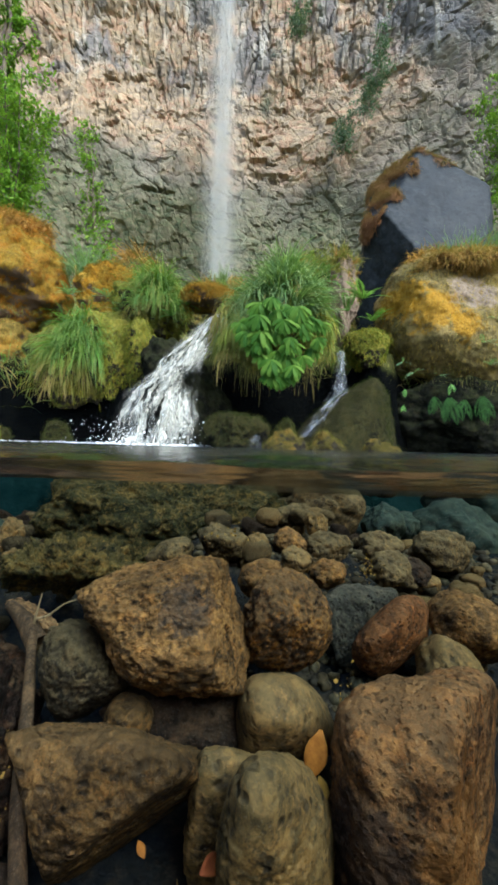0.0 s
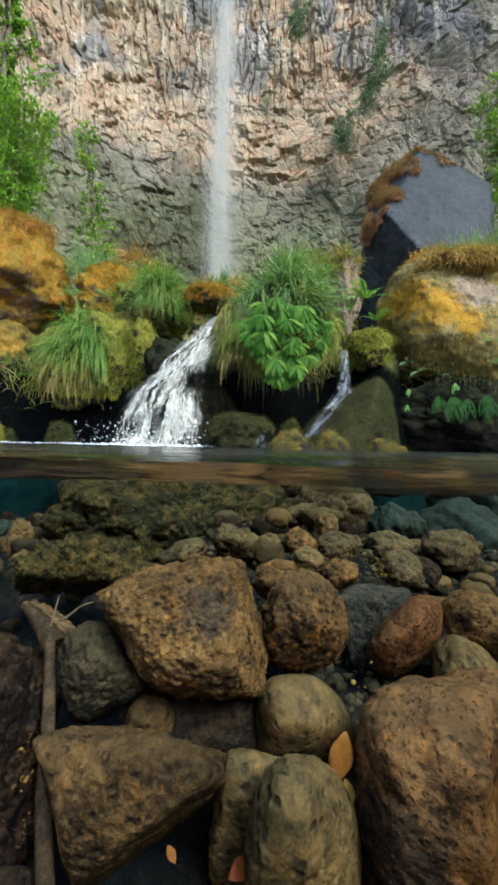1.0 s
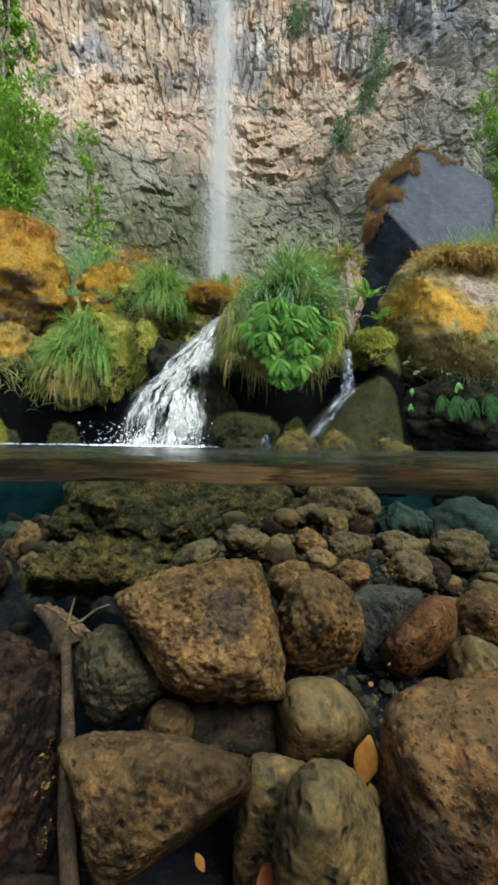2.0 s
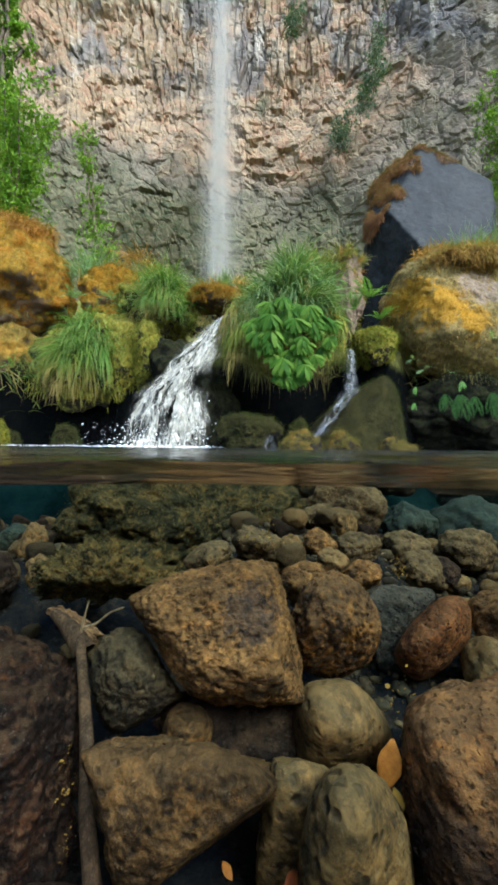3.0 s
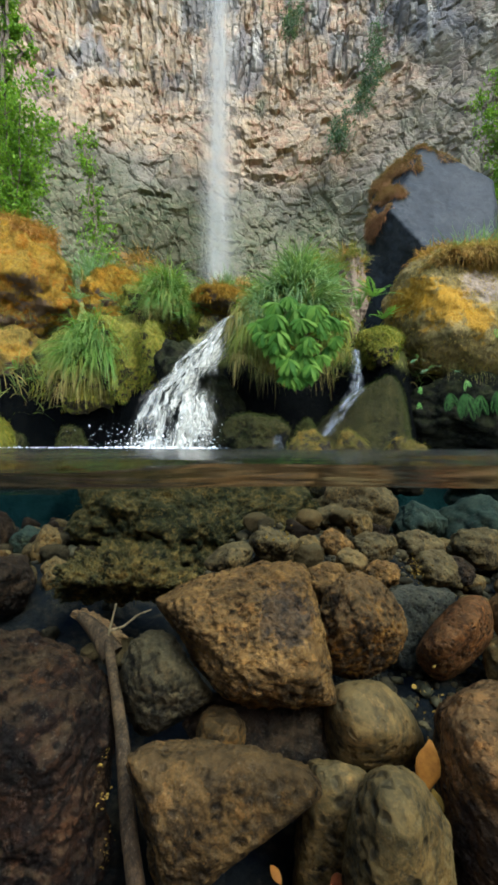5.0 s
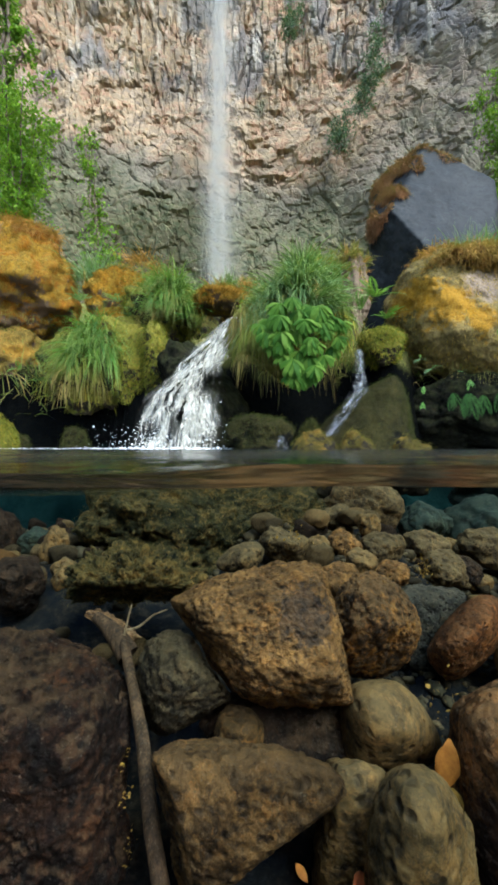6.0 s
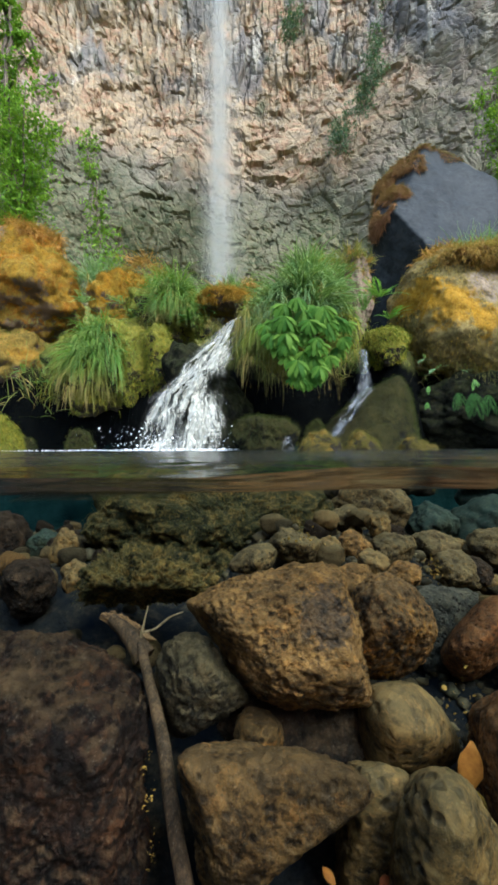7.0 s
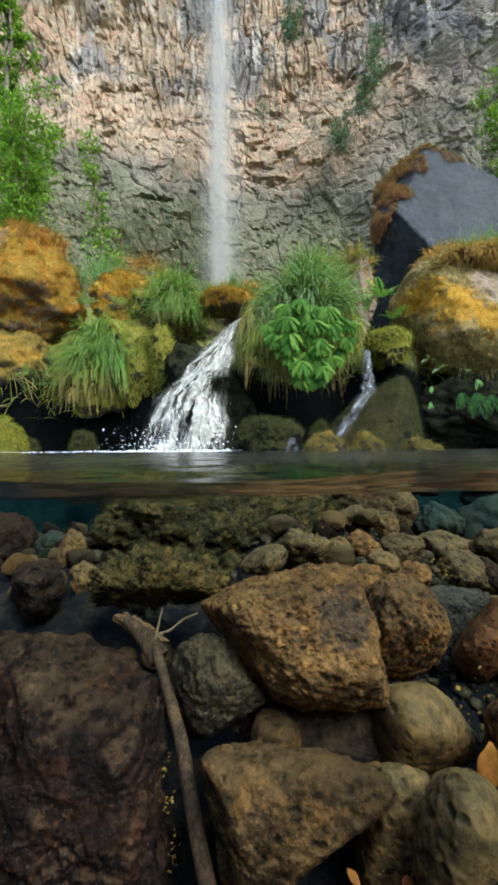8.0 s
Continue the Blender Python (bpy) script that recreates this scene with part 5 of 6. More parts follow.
for i, (x, y, z, n, L) in enumerate(((1.82, 3.58, 0.52, 6, 0.17), (1.96, 3.58, 0.52, 6, 0.24), (2.10, 3.58, 0.50, 5, 0.18), (2.26, 3.58, 0.54, 6, 0.24), (1.55, 3.58, 0.58, 3, 0.08), (1.53, 3.56, 0.43, 3, 0.08), (1.98, 3.60, 0.64, 3, 0.10))):
    fern((x, y, z), n, L, 240 + i, "dark green fern hanging from wet rock", (0, -0.25, -0.8), DARK_FERN if i < 4 else FERN_LEAF, face=(0, -1, 0.25), reach=0.6)
for i, (x, y, z, n, L) in enumerate(((1.30, 4.15, 1.62, 12, 0.3), (1.15, 4.2, 1.5, 8, 0.26), (1.42, 4.2, 1.4, 8, 0.24))):
    fern((x, y, z), n, L, 250 + i, "leafy green fern between boulders", (0, -0.8, 0.5))
for i, (x, y, z, n, L) in enumerate(((-2.05, 4.6, 1.75, 9, 0.24), (-1.62, 4.65, 1.75, 8, 0.22), (-1.35, 4.35, 1.45, 8, 0.24), (-0.72, 4.05, 1.35, 9, 0.22), (-0.55, 4.0, 1.45, 7, 0.2), (-2.42, 4.0, 0.82, 8, 0.13), (-2.15, 4.0, 0.70, 8, 0.13))):
    fern((x, y, z), n, L, 260 + i, "light green small-leaved plant on moss", (0, -0.8, 0.3), PALE_LEAF if i < 3 else FERN_LEAF)


for i, (x, y, z, n, L) in enumerate(((1.58, 3.72, 0.86, 5, 0.10), (1.68, 3.70, 0.76, 5, 0.12), (2.30, 3.66, 1.05, 7, 0.14), (2.38, 3.66, 0.84, 7, 0.14), (2.44, 3.70, 1.30, 6, 0.13), (1.95, 3.70, 0.74, 5, 0.10))):
    fern((x, y, z), n, L, 270 + i, "pale green sprig growing on the mossy boulder", (0, -0.7, 0.2), PALE_LEAF, name="leafy_sprig")


def tree(at, stems, height, spread, leaves, leaf_size, seed, label, name="tree", foliage=None):
    """A slender tree of several stems: tapered limbs and twigs, and small leaves in uneven clusters along them."""
    rng = np.random.default_rng(seed)
    ob = thing(name, None, None, label, "tree", at, "small trees below the cliff")
    twigs = []
    for k in range(stems):
        lean = rng.normal(size=2) * spread * 0.45
        pts = [np.array([rng.normal() * 0.12, rng.normal() * 0.12, -0.3])]
        n = max(9, int(2 * height))
        for j in range(n):
            t = (j + 1) / n
            pts.append(np.array([lean[0] * t**1.2, lean[1] * t**1.2, height * rng.uniform(0.93, 1.02) * t]) + rng.normal(size=3) * 0.05 * height / 5)
        rings(ob, pts, 0.035 * height / 4, 0.008, "stem")
        for j in range(1, n + 1):
            for _ in range(3):
                a = rng.uniform(0, 2 * math.pi)
                L = spread * rng.uniform(0.25, 0.75) * (1.15 - 0.5 * j / n)
                tip = pts[j] + np.array([math.cos(a) * L, math.sin(a) * L, rng.uniform(0.05, 0.6) * L])
                midp = (pts[j] + tip) / 2 + (0, 0, 0.1 * L)
                twigs.append((pts[j], midp, tip))
    for i, tw in enumerate(twigs[:40]):
        rings(ob, tw, 0.010, 0.003, "twig", 4)
    which = rng.integers(0, len(twigs), leaves)
    t = rng.uniform(0.15, 1.08, leaves)
    A, B, C = [np.array([tw[m] for tw in twigs])[which] for m in range(3)]
    tt = t[:, None]
    base = A * (1 - tt) ** 2 + 2 * B * tt * (1 - tt) + C * tt**2 + rng.normal(size=(leaves, 3)) * spread * 0.07
    way = rng.normal(size=(leaves, 3)) + (0, 0, -0.2)
    part("crown", blades(base, way, leaf_size * rng.uniform(0.7, 1.3, leaves), leaf_size * 0.55, 0.3, seed, 3), foliage or TREE_LEAF, ob, kind="stuff")
    return ob


def rings(parent, pts, r0, r1, name, sides=6):
    """A tapered round limb along points."""
    pts = np.array(pts, float)
    n = len(pts)
    verts = []
    for i, p in enumerate(pts):
        d = pts[min(i + 1, n - 1)] - pts[max(i - 1, 0)]
        d /= np.linalg.norm(d) + 1e-9
        x = np.cross(d, (0.3, 1, 0.2))
        x /= np.linalg.norm(x)
        y = np.cross(d, x)
        r = r0 + (r1 - r0) * i / (n - 1)
        for k in range(sides):
            a = 2 * math.pi * k / sides
            verts.append(p + r * (math.cos(a) * x + math.sin(a) * y))
    faces = [(i * sides + k, i * sides + (k + 1) % sides, (i + 1) * sides + (k + 1) % sides, (i + 1) * sides + k) for i in range(n - 1) for k in range(sides)]
    return part(name, mesh_of(name, verts, faces), BARK, parent)


CLIFF_LEAF = blade_material("cliff_leaf", [(0.045, 0.08, 0.05), (0.07, 0.11, 0.07), (0.10, 0.14, 0.085)], None, 0.7, 0.2)
tree((-4.6, 7.6, 3.9), 6, 2.5, 0.95, 6500, 0.075, 301, "leafy bright green bush on the slope")
tree((-5.15, 8.2, 4.1), 3, 8.6, 0.62, 10000, 0.08, 302, "tall slender bright green tree below the cliff")
tree((-3.4, 8.6, 4.3), 3, 2.6, 0.5, 1400, 0.065, 303, "thin young tree with sparse leaves", "sapling")
tree((6.5, 9.6, 5.6), 5, 3.7, 0.9, 7000, 0.08, 304, "green bush beside the grey boulder")
for i, (x, y, z, h) in enumerate(((5.8, 18.6, 17.6, 1.9), (5.3, 18.8, 16.4, 1.5), (4.4, 19.2, 14.9, 1.4), (2.0, 19.6, 21.0, 1.3), (11.0, 17.2, 21.5, 1.8), (6.4, 18.6, 21.8, 1.6))):
    tree((x, y, z - 0.3), 3, 1.35 * h, 1.0, 1500, 0.10, 310 + i, "dark green shrub growing on the cliff", "shrub", CLIFF_LEAF)
tree((-2.9, 7.2, 2.9), 3, 0.9, 0.6, 500, 0.08, 305, "low green shrub on the slope", "shrub")


def slope_grass():
    rng = np.random.default_rng(401)
    n = 9000
    y = 4.3 + 10 * rng.uniform(0, 1, n) ** 1.6
    x = rng.uniform(-0.75, 0.75, n) * y
    base = np.stack([x, y, land(x, y) - 0.01], 1)
    way = rng.normal(size=(n, 3)) * 0.45 + (0, -0.2, 1)
    thing("slope_grass", blades(base, way, rng.uniform(0.15, 0.4, n), 0.014, 0.6, 402, 4), DRY_SLOPE, "mixed green and dry grass on the slope", "grass", kind="stuff")


DRY_SLOPE = blade_material("slope_grass", [(0.08, 0.12, 0.03), (0.16, 0.18, 0.05), (0.25, 0.17, 0.06), (0.11, 0.15, 0.05)], None, 0.7)
slope_grass()


def tufts(host, n, length, seed, material, low=0.1, name="moss", edge=None):
    """Short moss tufts over the upper faces of a rock, as a part of it."""
    rng = np.random.default_rng(seed)
    me = host.data
    co, no = np.zeros(len(me.vertices) * 3), np.zeros(len(me.vertices) * 3)
    me.vertices.foreach_get("co", co)
    me.vertices.foreach_get("normal", no)
    co, no = co.reshape(-1, 3), no.reshape(-1, 3)
    patch = fbm(co * 3.2 + seed, seed, 3)
    good = np.flatnonzero((no[:, 2] > low + 0.6 * patch) & (no[:, 1] < 0.6))
    if edge is not None:
        good = np.flatnonzero((co @ np.array(edge[:3]) > edge[3] + 0.12 * patch) & (no[:, 1] < 0.7))
    pick = rng.choice(good, n)
    base = co[pick] + rng.normal(size=(n, 3)) * 0.012
    way = no[pick] + rng.normal(size=(n, 3)) * 0.5 + (0, 0, 0.1)
    part(name, blades(base, way, rng.uniform(0.4, 1.2, n) * length, min(length * 0.16, 0.008), 0.9, seed, 3 if length < 0.1 else 5), material, host, kind="stuff")


ORANGE_TUFT = blade_material("orange_tufts", [(0.11, 0.065, 0.012), (0.24, 0.11, 0.010), (0.34, 0.165, 0.014), (0.15, 0.105, 0.02)], None, 0.95, 0.15)
PALE_TUFT = blade_material("pale_tufts", [(0.14, 0.11, 0.03), (0.24, 0.15, 0.028), (0.33, 0.19, 0.03), (0.21, 0.17, 0.065)], None, 0.95, 0.15)
BROWN_TUFT = blade_material("brown_tufts", [(0.10, 0.045, 0.022), (0.22, 0.095, 0.045), (0.32, 0.15, 0.07), (0.16, 0.09, 0.04)], None, 0.95, 0.15)
TURF_TUFT = blade_material("turf_tufts", [(0.14, 0.08, 0.025), (0.28, 0.15, 0.035), (0.38, 0.21, 0.05), (0.22, 0.16, 0.05)], None, 0.95, 0.2)
# tufts carry the same painted overhang shade as their moss
WET_SHADED_TUFT = blade_material("wet_shaded_tufts", [(0.006, 0.008, 0.002), (0.018, 0.02, 0.005), (0.06, 0.055, 0.014)], None, 0.8, 0.1)
ALGAE_TUFT = blade_material("algae_tufts", [(0.008, 0.016, 0.012), (0.03, 0.035, 0.012), (0.12, 0.10, 0.025), (0.25, 0.18, 0.06)], None, 0.9, 0.1)
OLIVE_TUFT = blade_material("olive_tufts", [(0.055, 0.055, 0.013), (0.12, 0.10, 0.02), (0.24, 0.17, 0.03)], None, 0.95, 0.15)
for i, ob in enumerate([o for o in scene.objects if o.data is not None and o.type == "MESH" and o.parent is None]):
    mats = [m.name for m in ob.data.materials]
    if mats == ["pale_moss"]:
        tufts(ob, 14000, 0.045, 420 + i, PALE_TUFT, -0.8)
        tufts(ob, 2600, 0.17, 480 + i, RUST_GRASS, name="dry_fringe", edge=(0, -0.3, 0.95, 0.72))
    elif mats == ["shore_moss"]:
        tufts(ob, 3500, 0.014, 420 + i, OLIVE_TUFT, 0.1)
    elif mats == ["wet_shaded_moss"]:
        tufts(ob, 6000, 0.026, 420 + i, WET_SHADED_TUFT, -0.2)
    elif mats in (["algae_rock"], ["mound_algae"]):
        tufts(ob, 9000, 0.012 if ob.dimensions.x > 0.6 else 0.006, 420 + i, ALGAE_TUFT, -0.3)
    elif mats in (["orange_moss"], ["orange_boulder"]):
        tufts(ob, 11000, 0.055, 420 + i, ORANGE_TUFT, -0.35)
        if ob.dimensions.x > 1.2:
            tufts(ob, 1600, 0.18, 480 + i, RUST_GRASS, name="dry_fringe", edge=(0.35, -0.25, 0.9, 0.72))
    elif mats == ["turf_moss"]:
        tufts(ob, 9000, 0.10, 420 + i, TURF_TUFT, -0.9)
    elif mats == ["green_moss"]:
        tufts(ob, 9000, 0.042, 420 + i, YELLOW_MOSS, -0.7)
    elif mats in (["bare_moss"], ["brown_moss"]):
        tufts(ob, 2500, 0.06, 420 + i, OLIVE_TUFT, 0.35)
    elif mats == ["basalt"]:
        tufts(ob, 14000, 0.11, 420 + i, BROWN_TUFT, name="dry_moss", edge=(-0.747, -0.393, 0.536, 0.775))
        tufts(ob, 2200, 0.07, 490 + i, BROWN_TUFT, name="dry_fringe", edge=(0.269, -0.588, 0.763, 1.16))
    elif mats == ["olive_moss"]:
        tufts(ob, 1500, 0.022, 420 + i, OLIVE_TUFT, 0.1)


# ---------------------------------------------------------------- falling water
rock("boulder", (-0.42, 3.62, 0.40), (0.34, 0.36, 0.70), 501, HOLLOW_SHADE_ROCK, "wet rock under the cascade, darkened with painted shade", "boulder", BANK, level=6, cuts=7, lump=0.15, grain=0.05, tilt=22)


def flow_sheet(stations, nu, nv, swell, seed, push=0.0, spread=1.0):
    """A skin of falling water. stations: (v, left x, right x, y, z) from the lip to the foot."""
    st = np.array(stations, float)
    v = np.linspace(0, 1, nv)
    cols = [np.interp(v, st[:, 0], st[:, c]) for c in range(1, 5)]
    u = np.linspace(0, 1, nu)
    U, V = np.meshgrid(u, v, indexing="ij")
    l, r, y, z = [np.broadcast_to(c, U.shape) for c in cols]
    c0, hw = (l + r) / 2, (r - l) / 2 * spread
    x = c0 + (2 * U - 1) * hw
    bulge = np.sin(math.pi * U) ** 0.6
    q = np.stack([U.ravel() * 5, V.ravel() * 9, np.full(U.size, seed * 1.7)], 1)
    lump = fbm(q, seed, 4, 0.6).reshape(U.shape)
    fine = fbm(q * (4, 1.5, 1), seed + 3, 3, 0.6).reshape(U.shape)
    yy = y - push - swell * bulge * (0.6 + 0.9 * lump + 0.4 * fine) * (0.4 + V)
    zz = z + swell * 0.5 * lump * bulge
    xx = x + 0.5 * swell * fine
    uv = np.stack([U.ravel(), V.ravel()], 1)
    return np.stack([xx.ravel(), yy.ravel(), zz.ravel()], 1), grid_faces(nu, nv), uv


CASCADE_LINE = ((0, -0.24, -0.08, 3.50, 1.15), (0.12, -0.31, -0.11, 3.36, 1.07), (0.3, -0.52, -0.19, 3.24, 0.85), (0.5, -0.69, -0.27, 3.14, 0.62), (0.68, -0.86, -0.28, 3.05, 0.42), (0.85, -0.94, -0.25, 2.97, 0.18), (1.0, -1.02, -0.23, 2.92, -0.02))
cascade = thing("cascade", None, None, "white cascade tumbling over dark rock into the pool", "waterfall")
for k, (push, spread, seed) in enumerate(((0.0, 1.0, 1), (0.05, 0.82, 2), (0.10, 0.6, 3))):
    v, f, uv = flow_sheet(CASCADE_LINE, 80, 130, 0.045, 510 + seed, push, spread)
    part("water_sheet", mesh_of("water_sheet", v, f, uv), CASCADE, cascade)
TRICKLE_LINE = ((0, 0.86, 0.93, 3.40, 0.86), (0.25, 0.84, 0.93, 3.32, 0.68), (0.5, 0.79, 0.94, 3.24, 0.48), (0.75, 0.64, 0.76, 3.08, 0.28), (1.0, 0.48, 0.58, 2.92, 0.10))
trickle = thing("cascade", None, None, "thin trickle of white water down a mossy rock", "waterfall")
for k in range(2):
    v, f, uv = flow_sheet(TRICKLE_LINE, 24, 80, 0.03, 520 + k, 0.02 * k, 1 - 0.3 * k)
    part("water_sheet", mesh_of("water_sheet", v, f, uv), TRICKLE, trickle)
SPILL_LINE = ((0, 0.14, 0.19, 2.64, 0.09), (0.4, 0.12, 0.20, 2.60, 0.06), (1.0, 0.11, 0.22, 2.56, -0.01))
spill = thing("cascade", None, None, "small white spill between stones at the waterline", "waterfall")
v, f, uv = flow_sheet(SPILL_LINE, 16, 24, 0.02, 526)
part("water_sheet", mesh_of("water_sheet", v, f, uv), TRICKLE, spill)
tall = thing("waterfall", None, None, "tall thin white waterfall dropping down the cliff", "waterfall")
for k in range(5):
    r = np.random.default_rng(530 + k)
    off, w = (0.05, 0.02, -0.10, 0.14, -0.08)[k], (1.15, 0.9, 0.66, 0.4, 0.28)[k]
    line = []
    for t in np.linspace(0, 1, 9):
        z = 36 - 28.5 * t
        x = -1.54 + off * (0.6 + t) + 0.10 * r.normal() + (0.25 * max(0, t - 0.6))
        line.append((t, x - w * (0.8 + 0.45 * t), x + w * (0.8 + 0.45 * t), 19.0 - 0.25 * k, z))
    v, f, uv = flow_sheet(line, 16, 160, 0.02, 540 + k)
    part("water_strand", mesh_of("water_strand", v, f, uv), TALL_FALL, tall)


def drops(name, label, n, centre, scatter, size, seed, flat=1.0):
    """A loose cloud of drops or a line of foam flecks, joined."""
    rng = np.random.default_rng(seed)
    d, f = ball(1)
    c = np.array(centre) + rng.normal(size=(n, 3)) * scatter
    c[:, 2] = np.abs(c[:, 2])
    r = size * rng.lognormal(0, 0.5, n)
    v = (d[None] * r[:, None, None] * (1, 1, flat) + c[:, None]).reshape(-1, 3)
    ff = (f[None] + (np.arange(n) * len(d))[:, None, None]).reshape(-1, 3)
    return thing(name, mesh_of(name, v, ff), FOAM, label, "spray", kind="stuff")


drops("foam", "line of white foam at the foot of the cascade", 800, (-0.66, 2.87, 0.0), (0.22, 0.05, 0.008), 0.004, 552, 0.5)


drops("foam", "thin broken line of foam along the shaded bank", 420, (-1.45, 3.05, 0.0), (0.42, 0.04, 0.005), 0.003, 554, 0.5)
drops("spray", "white drops thrown up where the cascade meets the pool", 700, (-0.70, 2.90, 0.03), (0.22, 0.07, 0.08), 0.0017, 553)


# ---------------------------------------------------------------- litter, cobbles and gravel on the bed
def pebble_material():
    s = Stuff("gravel")
    isl = s.node("ShaderNodeNewGeometry").outputs["Random Per Island"]
    col = s.ramp(isl, [(0.0, (0.03, 0.028, 0.022)), (0.3, (0.06, 0.047, 0.027)), (0.55, (0.11, 0.083, 0.042)), (0.8, (0.07, 0.065, 0.04)), (1.0, (0.2, 0.15, 0.07))])
    n = s.noise(40, 5, 0.7)
    col = s.mix(s.ramp(n, [(0.35, 0.7), (0.6, 0.0)]), col, (0.02, 0.018, 0.014))
    return s.done(col, 0.7, s.bump(n, 0.6, 0.003))


GRAVEL = pebble_material()


def gravel(n, seed, x0, x1, y0, y1, r0, r1, label):
    rng = np.random.default_rng(seed)
    d, f = ball(2)
    x, y = rng.uniform(x0, x1, n), rng.uniform(y0, y1, n)
    r = r0 * (r1 / r0) ** rng.uniform(0, 1, n) ** 1.8
    c = np.stack([x, y, land(x, y) + r * 0.25], 1)
    sc = rng.uniform(0.65, 1.2, (n, 1, 3)) * (1, 1, 0.75)
    dent = 1 + 0.18 * rng.normal(size=(n, len(d), 1))
    v = (d[None] * r[:, None, None] * sc * np.clip(dent, 0.7, 1.3) + c[:, None]).reshape(-1, 3)
    ff = (f[None] + (np.arange(n) * len(d))[:, None, None]).reshape(-1, 3)
    thing("gravel", mesh_of("gravel", v, ff), GRAVEL, label, "gravel", kind="stuff")


gravel(1600, 601, -0.05, 1.6, 0.8, 1.5, 0.006, 0.024, "brown and grey gravel between the stones")
gravel(900, 602, -1.6, 1.6, 1.4, 2.1, 0.012, 0.035, "dim gravel in the far part of the pool")

rng = random.Random(77)
kinds = [(rock_mesh((1, rng.uniform(0.8, 1.1), rng.uniform(0.6, 0.85)), 620 + i, level=4, cuts=8, sharp=9, grain=0.03), m) for i, m in enumerate((BED_STONE, LAVA_GREY, OLIVE_STONE, LAVA_BROWN, PITTED_OLIVE, BED_STONE, DARK_SHADE_STONE, BED_STONE))]
for i in range(110):
    y = rng.uniform(0.95, 2.1)
    x = rng.uniform(-0.05, 0.72) * y if rng.random() < 0.75 else rng.uniform(-0.72, -0.3) * y
    r = rng.uniform(0.022, 0.05) * (0.7 + 0.3 * y)
    m, look_of = rng.choice(kinds)
    if 0.25 < x < 0.62 and y < 1.32:
        continue
    z = float(land(np.array([x]), np.array([y]))[0])
    lift = 0.07 * max(0.0, 1 - abs(y - 1.4)) if x > 0 else 0.03
    ob = thing("cobble", m, look_of, "small silt-covered cobble on the pool bed", "stone", (x, y, z + 0.4 * r + rng.uniform(0, lift)), "cobbles on the pool bed", turn=rng.uniform(0, 6.28))
    ob.scale = (r, r, r)

PALE_WOOD = stone_material("pale_wood", [(0.16, 0.11, 0.06), (0.3, 0.22, 0.12), (0.4, 0.3, 0.18)], 22, bump=0.4, size=0.002, stretch=(1, 1, 0.12), mottle=0.0)
RED_WOOD = stone_material("red_wood", [(0.07, 0.04, 0.02), (0.2, 0.115, 0.05), (0.32, 0.205, 0.095)], 22, bump=0.6, size=0.003, stretch=(0.2, 1, 1), mottle=0.0)
branch = thing("branch", None, None, "waterlogged brown branch leaning between stones", "branch")


def limb(name, pts, r0, r1, parent, material, sides=10, seed=0):
    """A tapered, slightly knobbly piece of wood along a smooth line through the points."""
    pts = np.array(pts, float)
    t = np.linspace(0, len(pts) - 1, 26)
    line = np.stack([np.interp(t, np.arange(len(pts)), pts[:, k]) for k in range(3)], 1)
    for _ in range(3):
        line[1:-1] = (line[:-2] + 2 * line[1:-1] + line[2:]) / 4
    ob = rings(parent, line, r0, r1, name, sides)
    ob.data.materials.clear()
    ob.data.materials.append(material)
    co = np.zeros(len(ob.data.vertices) * 3)
    ob.data.vertices.foreach_get("co", co)
    co = co.reshape(-1, 3)
    co += 0.12 * r0 * np.stack([fbm(co * 60 + k, seed + k, 3) for k in range(3)], 1)
    ob.data.vertices.foreach_set("co", co.ravel())
    return ob


limb("stem", [(-0.290, 0.74, -0.345), (-0.266, 0.69, -0.365), (-0.210, 0.58, -0.410), (-0.178, 0.505, -0.472), (-0.143, 0.45, -0.545)], 0.0075, 0.0115, branch, DRIFTWOOD, 12, 1)
limb("knot", [(-0.352, 0.765, -0.316), (-0.335, 0.757, -0.324), (-0.305, 0.745, -0.345), (-0.276, 0.728, -0.372)], 0.009, 0.021, branch, DRIFTWOOD, 14, 5)
limb("twig", [(-0.289, 0.738, -0.362), (-0.284, 0.735, -0.325), (-0.273, 0.735, -0.281)], 0.0032, 0.0016, branch, PALE_WOOD, 6, 2)
limb("twig", [(-0.286, 0.738, -0.332), (-0.258, 0.735, -0.323), (-0.231, 0.735, -0.300), (-0.206, 0.735, -0.291)], 0.0028, 0.0014, branch, PALE_WOOD, 6, 3)
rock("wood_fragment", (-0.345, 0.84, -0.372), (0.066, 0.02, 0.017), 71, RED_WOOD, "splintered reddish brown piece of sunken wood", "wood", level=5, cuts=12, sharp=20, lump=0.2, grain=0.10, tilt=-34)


def litter_material(name, a, b):
    s = Stuff(name)
    n = s.noise(60, 5, 0.65)
    return s.done(s.ramp(n, [(0.3, a), (0.7, b)]), 0.6, s.bump(n, 0.4, 0.001))


AMBER = litter_material("amber_leaf", (0.20, 0.075, 0.014), (0.40, 0.165, 0.028))
GOLD = litter_material("gold_leaf", (0.2, 0.12, 0.02), (0.38, 0.23, 0.05))
RUSSET = litter_material("russet_leaf", (0.22, 0.05, 0.02), (0.42, 0.13, 0.04))
LEAVES = "fallen leaves on the pool bed"


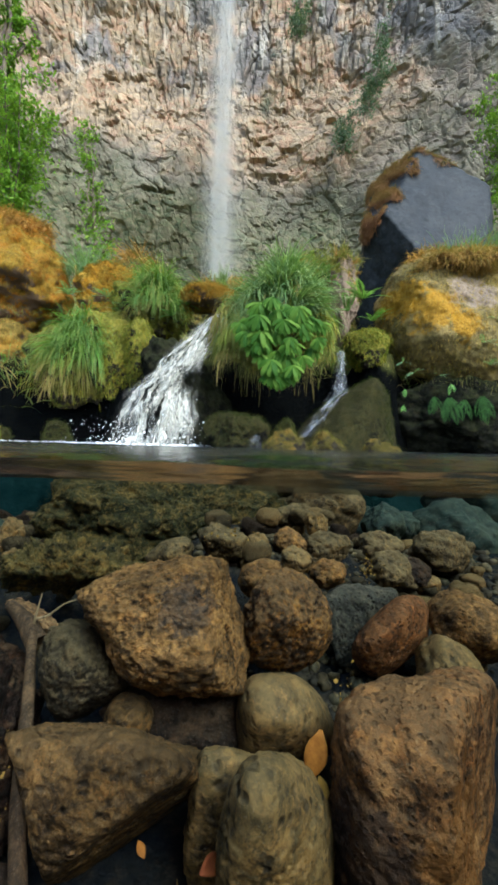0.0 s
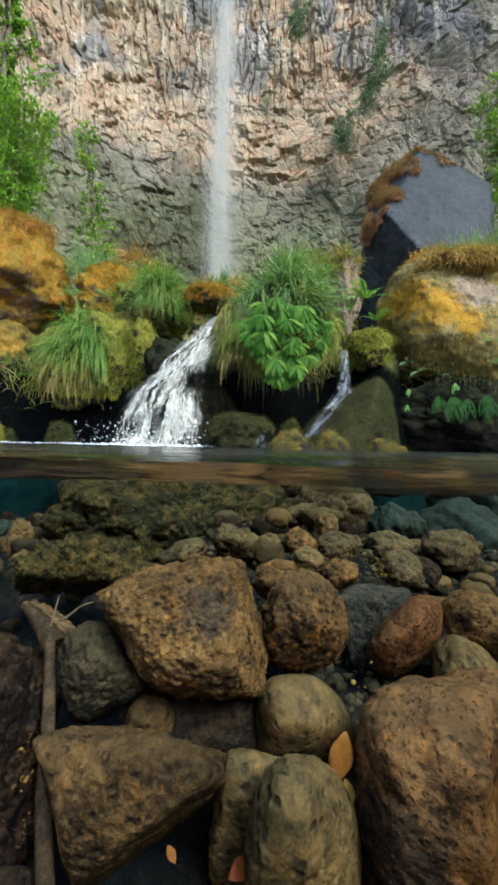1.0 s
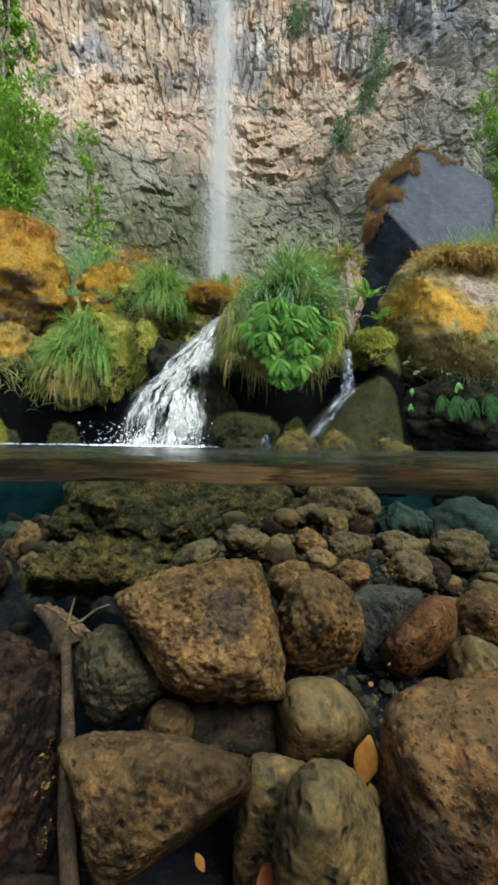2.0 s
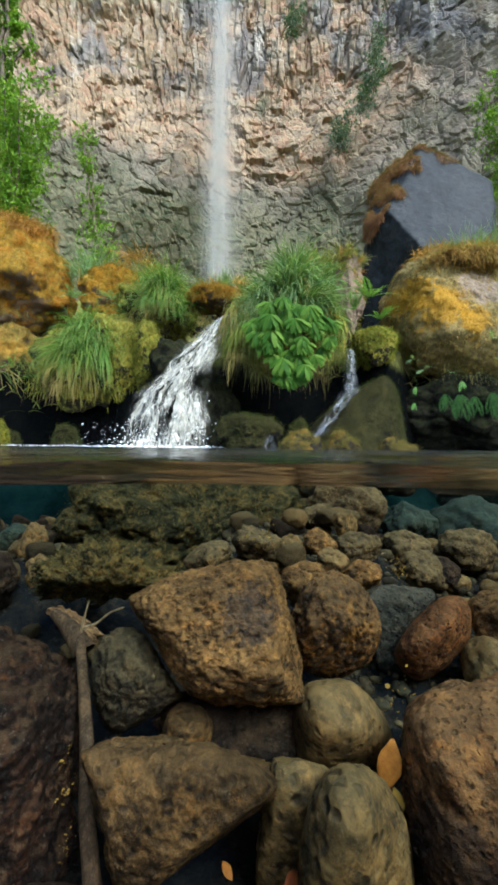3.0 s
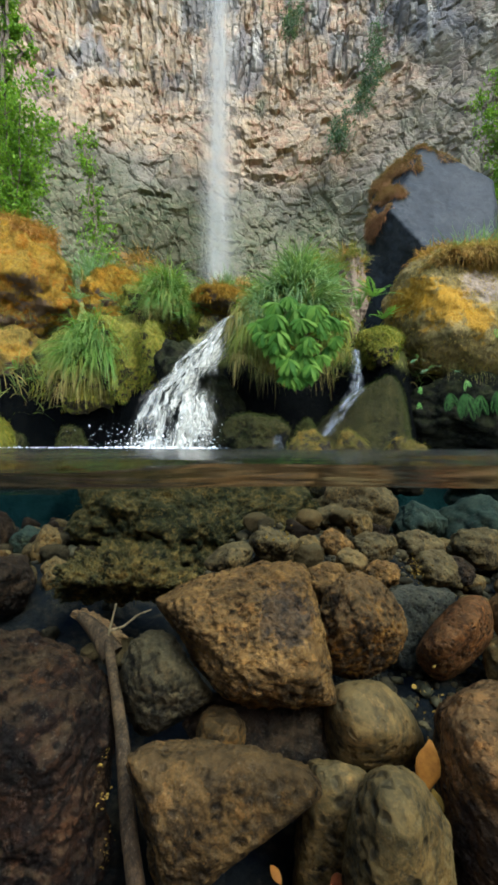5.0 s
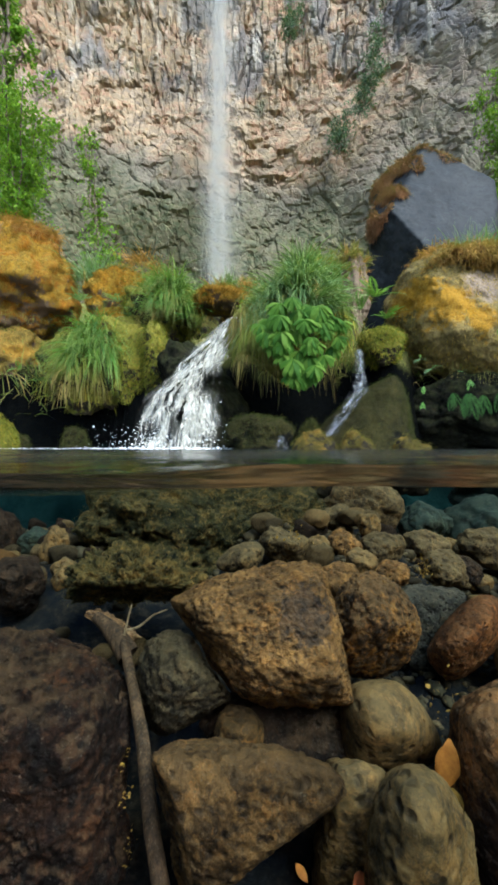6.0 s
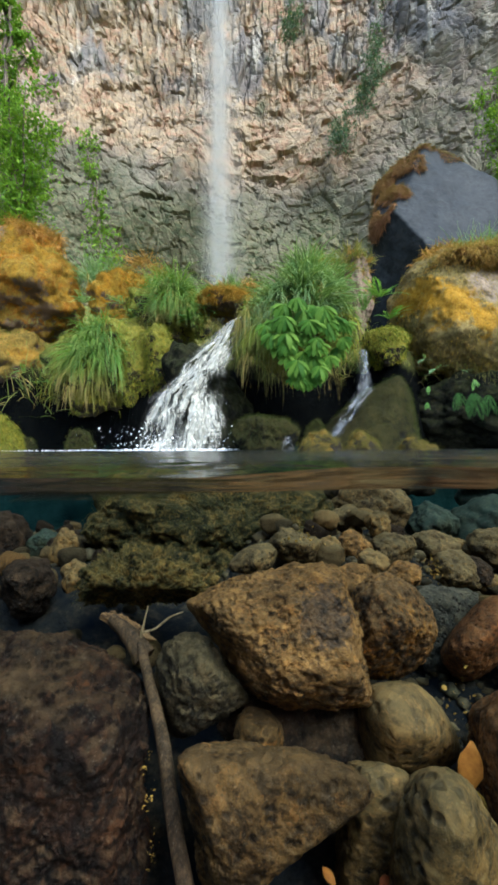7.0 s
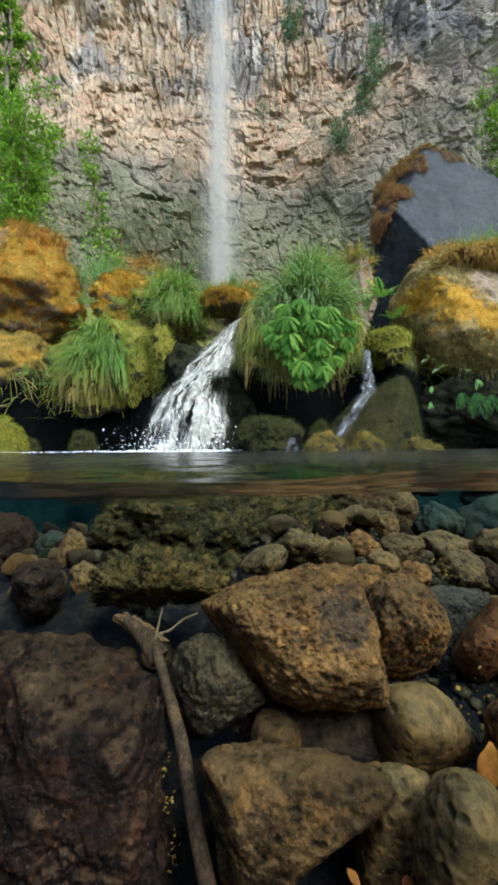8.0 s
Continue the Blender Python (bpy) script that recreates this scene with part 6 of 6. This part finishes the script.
def fallen_leaf(at, length, way, face, material, label, seed):
    v, f = leaf_mesh(length, length * 0.5, 0.18, 0.25, 7, seed, 0.5)
    ob = thing("fallen_leaf", mesh_of("leaf", v, f), material, label, "leaf", at, LEAVES)
    ob.matrix_basis = Matrix.Translation(at) @ turned(way, face)
    mod = ob.modifiers.new("thickness", "SOLIDIFY")
    mod.thickness = 0.0008


fallen_leaf((0.222, 0.555, -0.470), 0.068, (0.25, 0.1, 1), (-0.2, -1, 0.2), AMBER, "orange fallen leaf standing between stones", 1)
fallen_leaf((0.243, 0.55, -0.505), 0.04, (-0.15, 0.05, 1), (0.3, -1, 0.2), GOLD, "pale yellow fallen leaf between stones", 2)
fallen_leaf((-0.100, 0.49, -0.535), 0.03, (0.75, 0.5, 0.25), (-0.1, -0.45, 0.9), AMBER, "yellow fallen leaf in a dark gap", 3)
fallen_leaf((0.072, 0.47, -0.522), 0.045, (0.6, 0.6, -0.1), (0.1, -0.6, 0.8), RUSSET, "russet fallen leaf in a dark gap", 4)
fallen_leaf((0.012, 0.43, -0.462), 0.020, (-0.5, 0.5, 0.4), (0.1, -0.7, 0.8), AMBER, "small orange leaf on the silt", 6)


def flecks(n, at, scatter, size, seed):
    rng_ = np.random.default_rng(seed)
    d, f = ball(1)
    c = np.array(at) + rng_.normal(size=(n, 3)) * scatter
    r = size * rng_.uniform(0.5, 1.4, n)
    flat = rng_.normal(size=(n, 1, 3))
    flat /= np.linalg.norm(flat, axis=2, keepdims=True)
    flake = d[None] - 0.8 * flat * (d[None] * flat).sum(2, keepdims=True)
    v = (flake * r[:, None, None] * rng_.uniform(0.6, 1.8, (n, 1, 3)) + c[:, None]).reshape(-1, 3)
    ff = (f[None] + (np.arange(n) * len(d))[:, None, None]).reshape(-1, 3)
    thing("leaf_litter", mesh_of("leaf_litter", v, ff, flat=True), GOLD, "golden specks of leaf litter among stones", "litter", kind="stuff")


flecks(18, (-0.218, 0.53, -0.455), (0.004, 0.01, 0.006), 0.0012, 641)
flecks(12, (-0.222, 0.535, -0.415), (0.003, 0.01, 0.008), 0.0012, 646)
flecks(16, (-0.210, 0.52, -0.515), (0.003, 0.01, 0.010), 0.0012, 647)
flecks(60, (0.545, 1.33, -0.405), (0.018, 0.03, 0.02), 0.003, 642)
flecks(40, (0.07, 1.10, -0.235), (0.05, 0.03, 0.012), 0.0025, 643)
flecks(24, (0.345, 0.80, -0.50), (0.012, 0.02, 0.04), 0.0025, 644)
flecks(16, (0.03, 0.46, -0.575), (0.03, 0.02, 0.03), 0.003, 645)
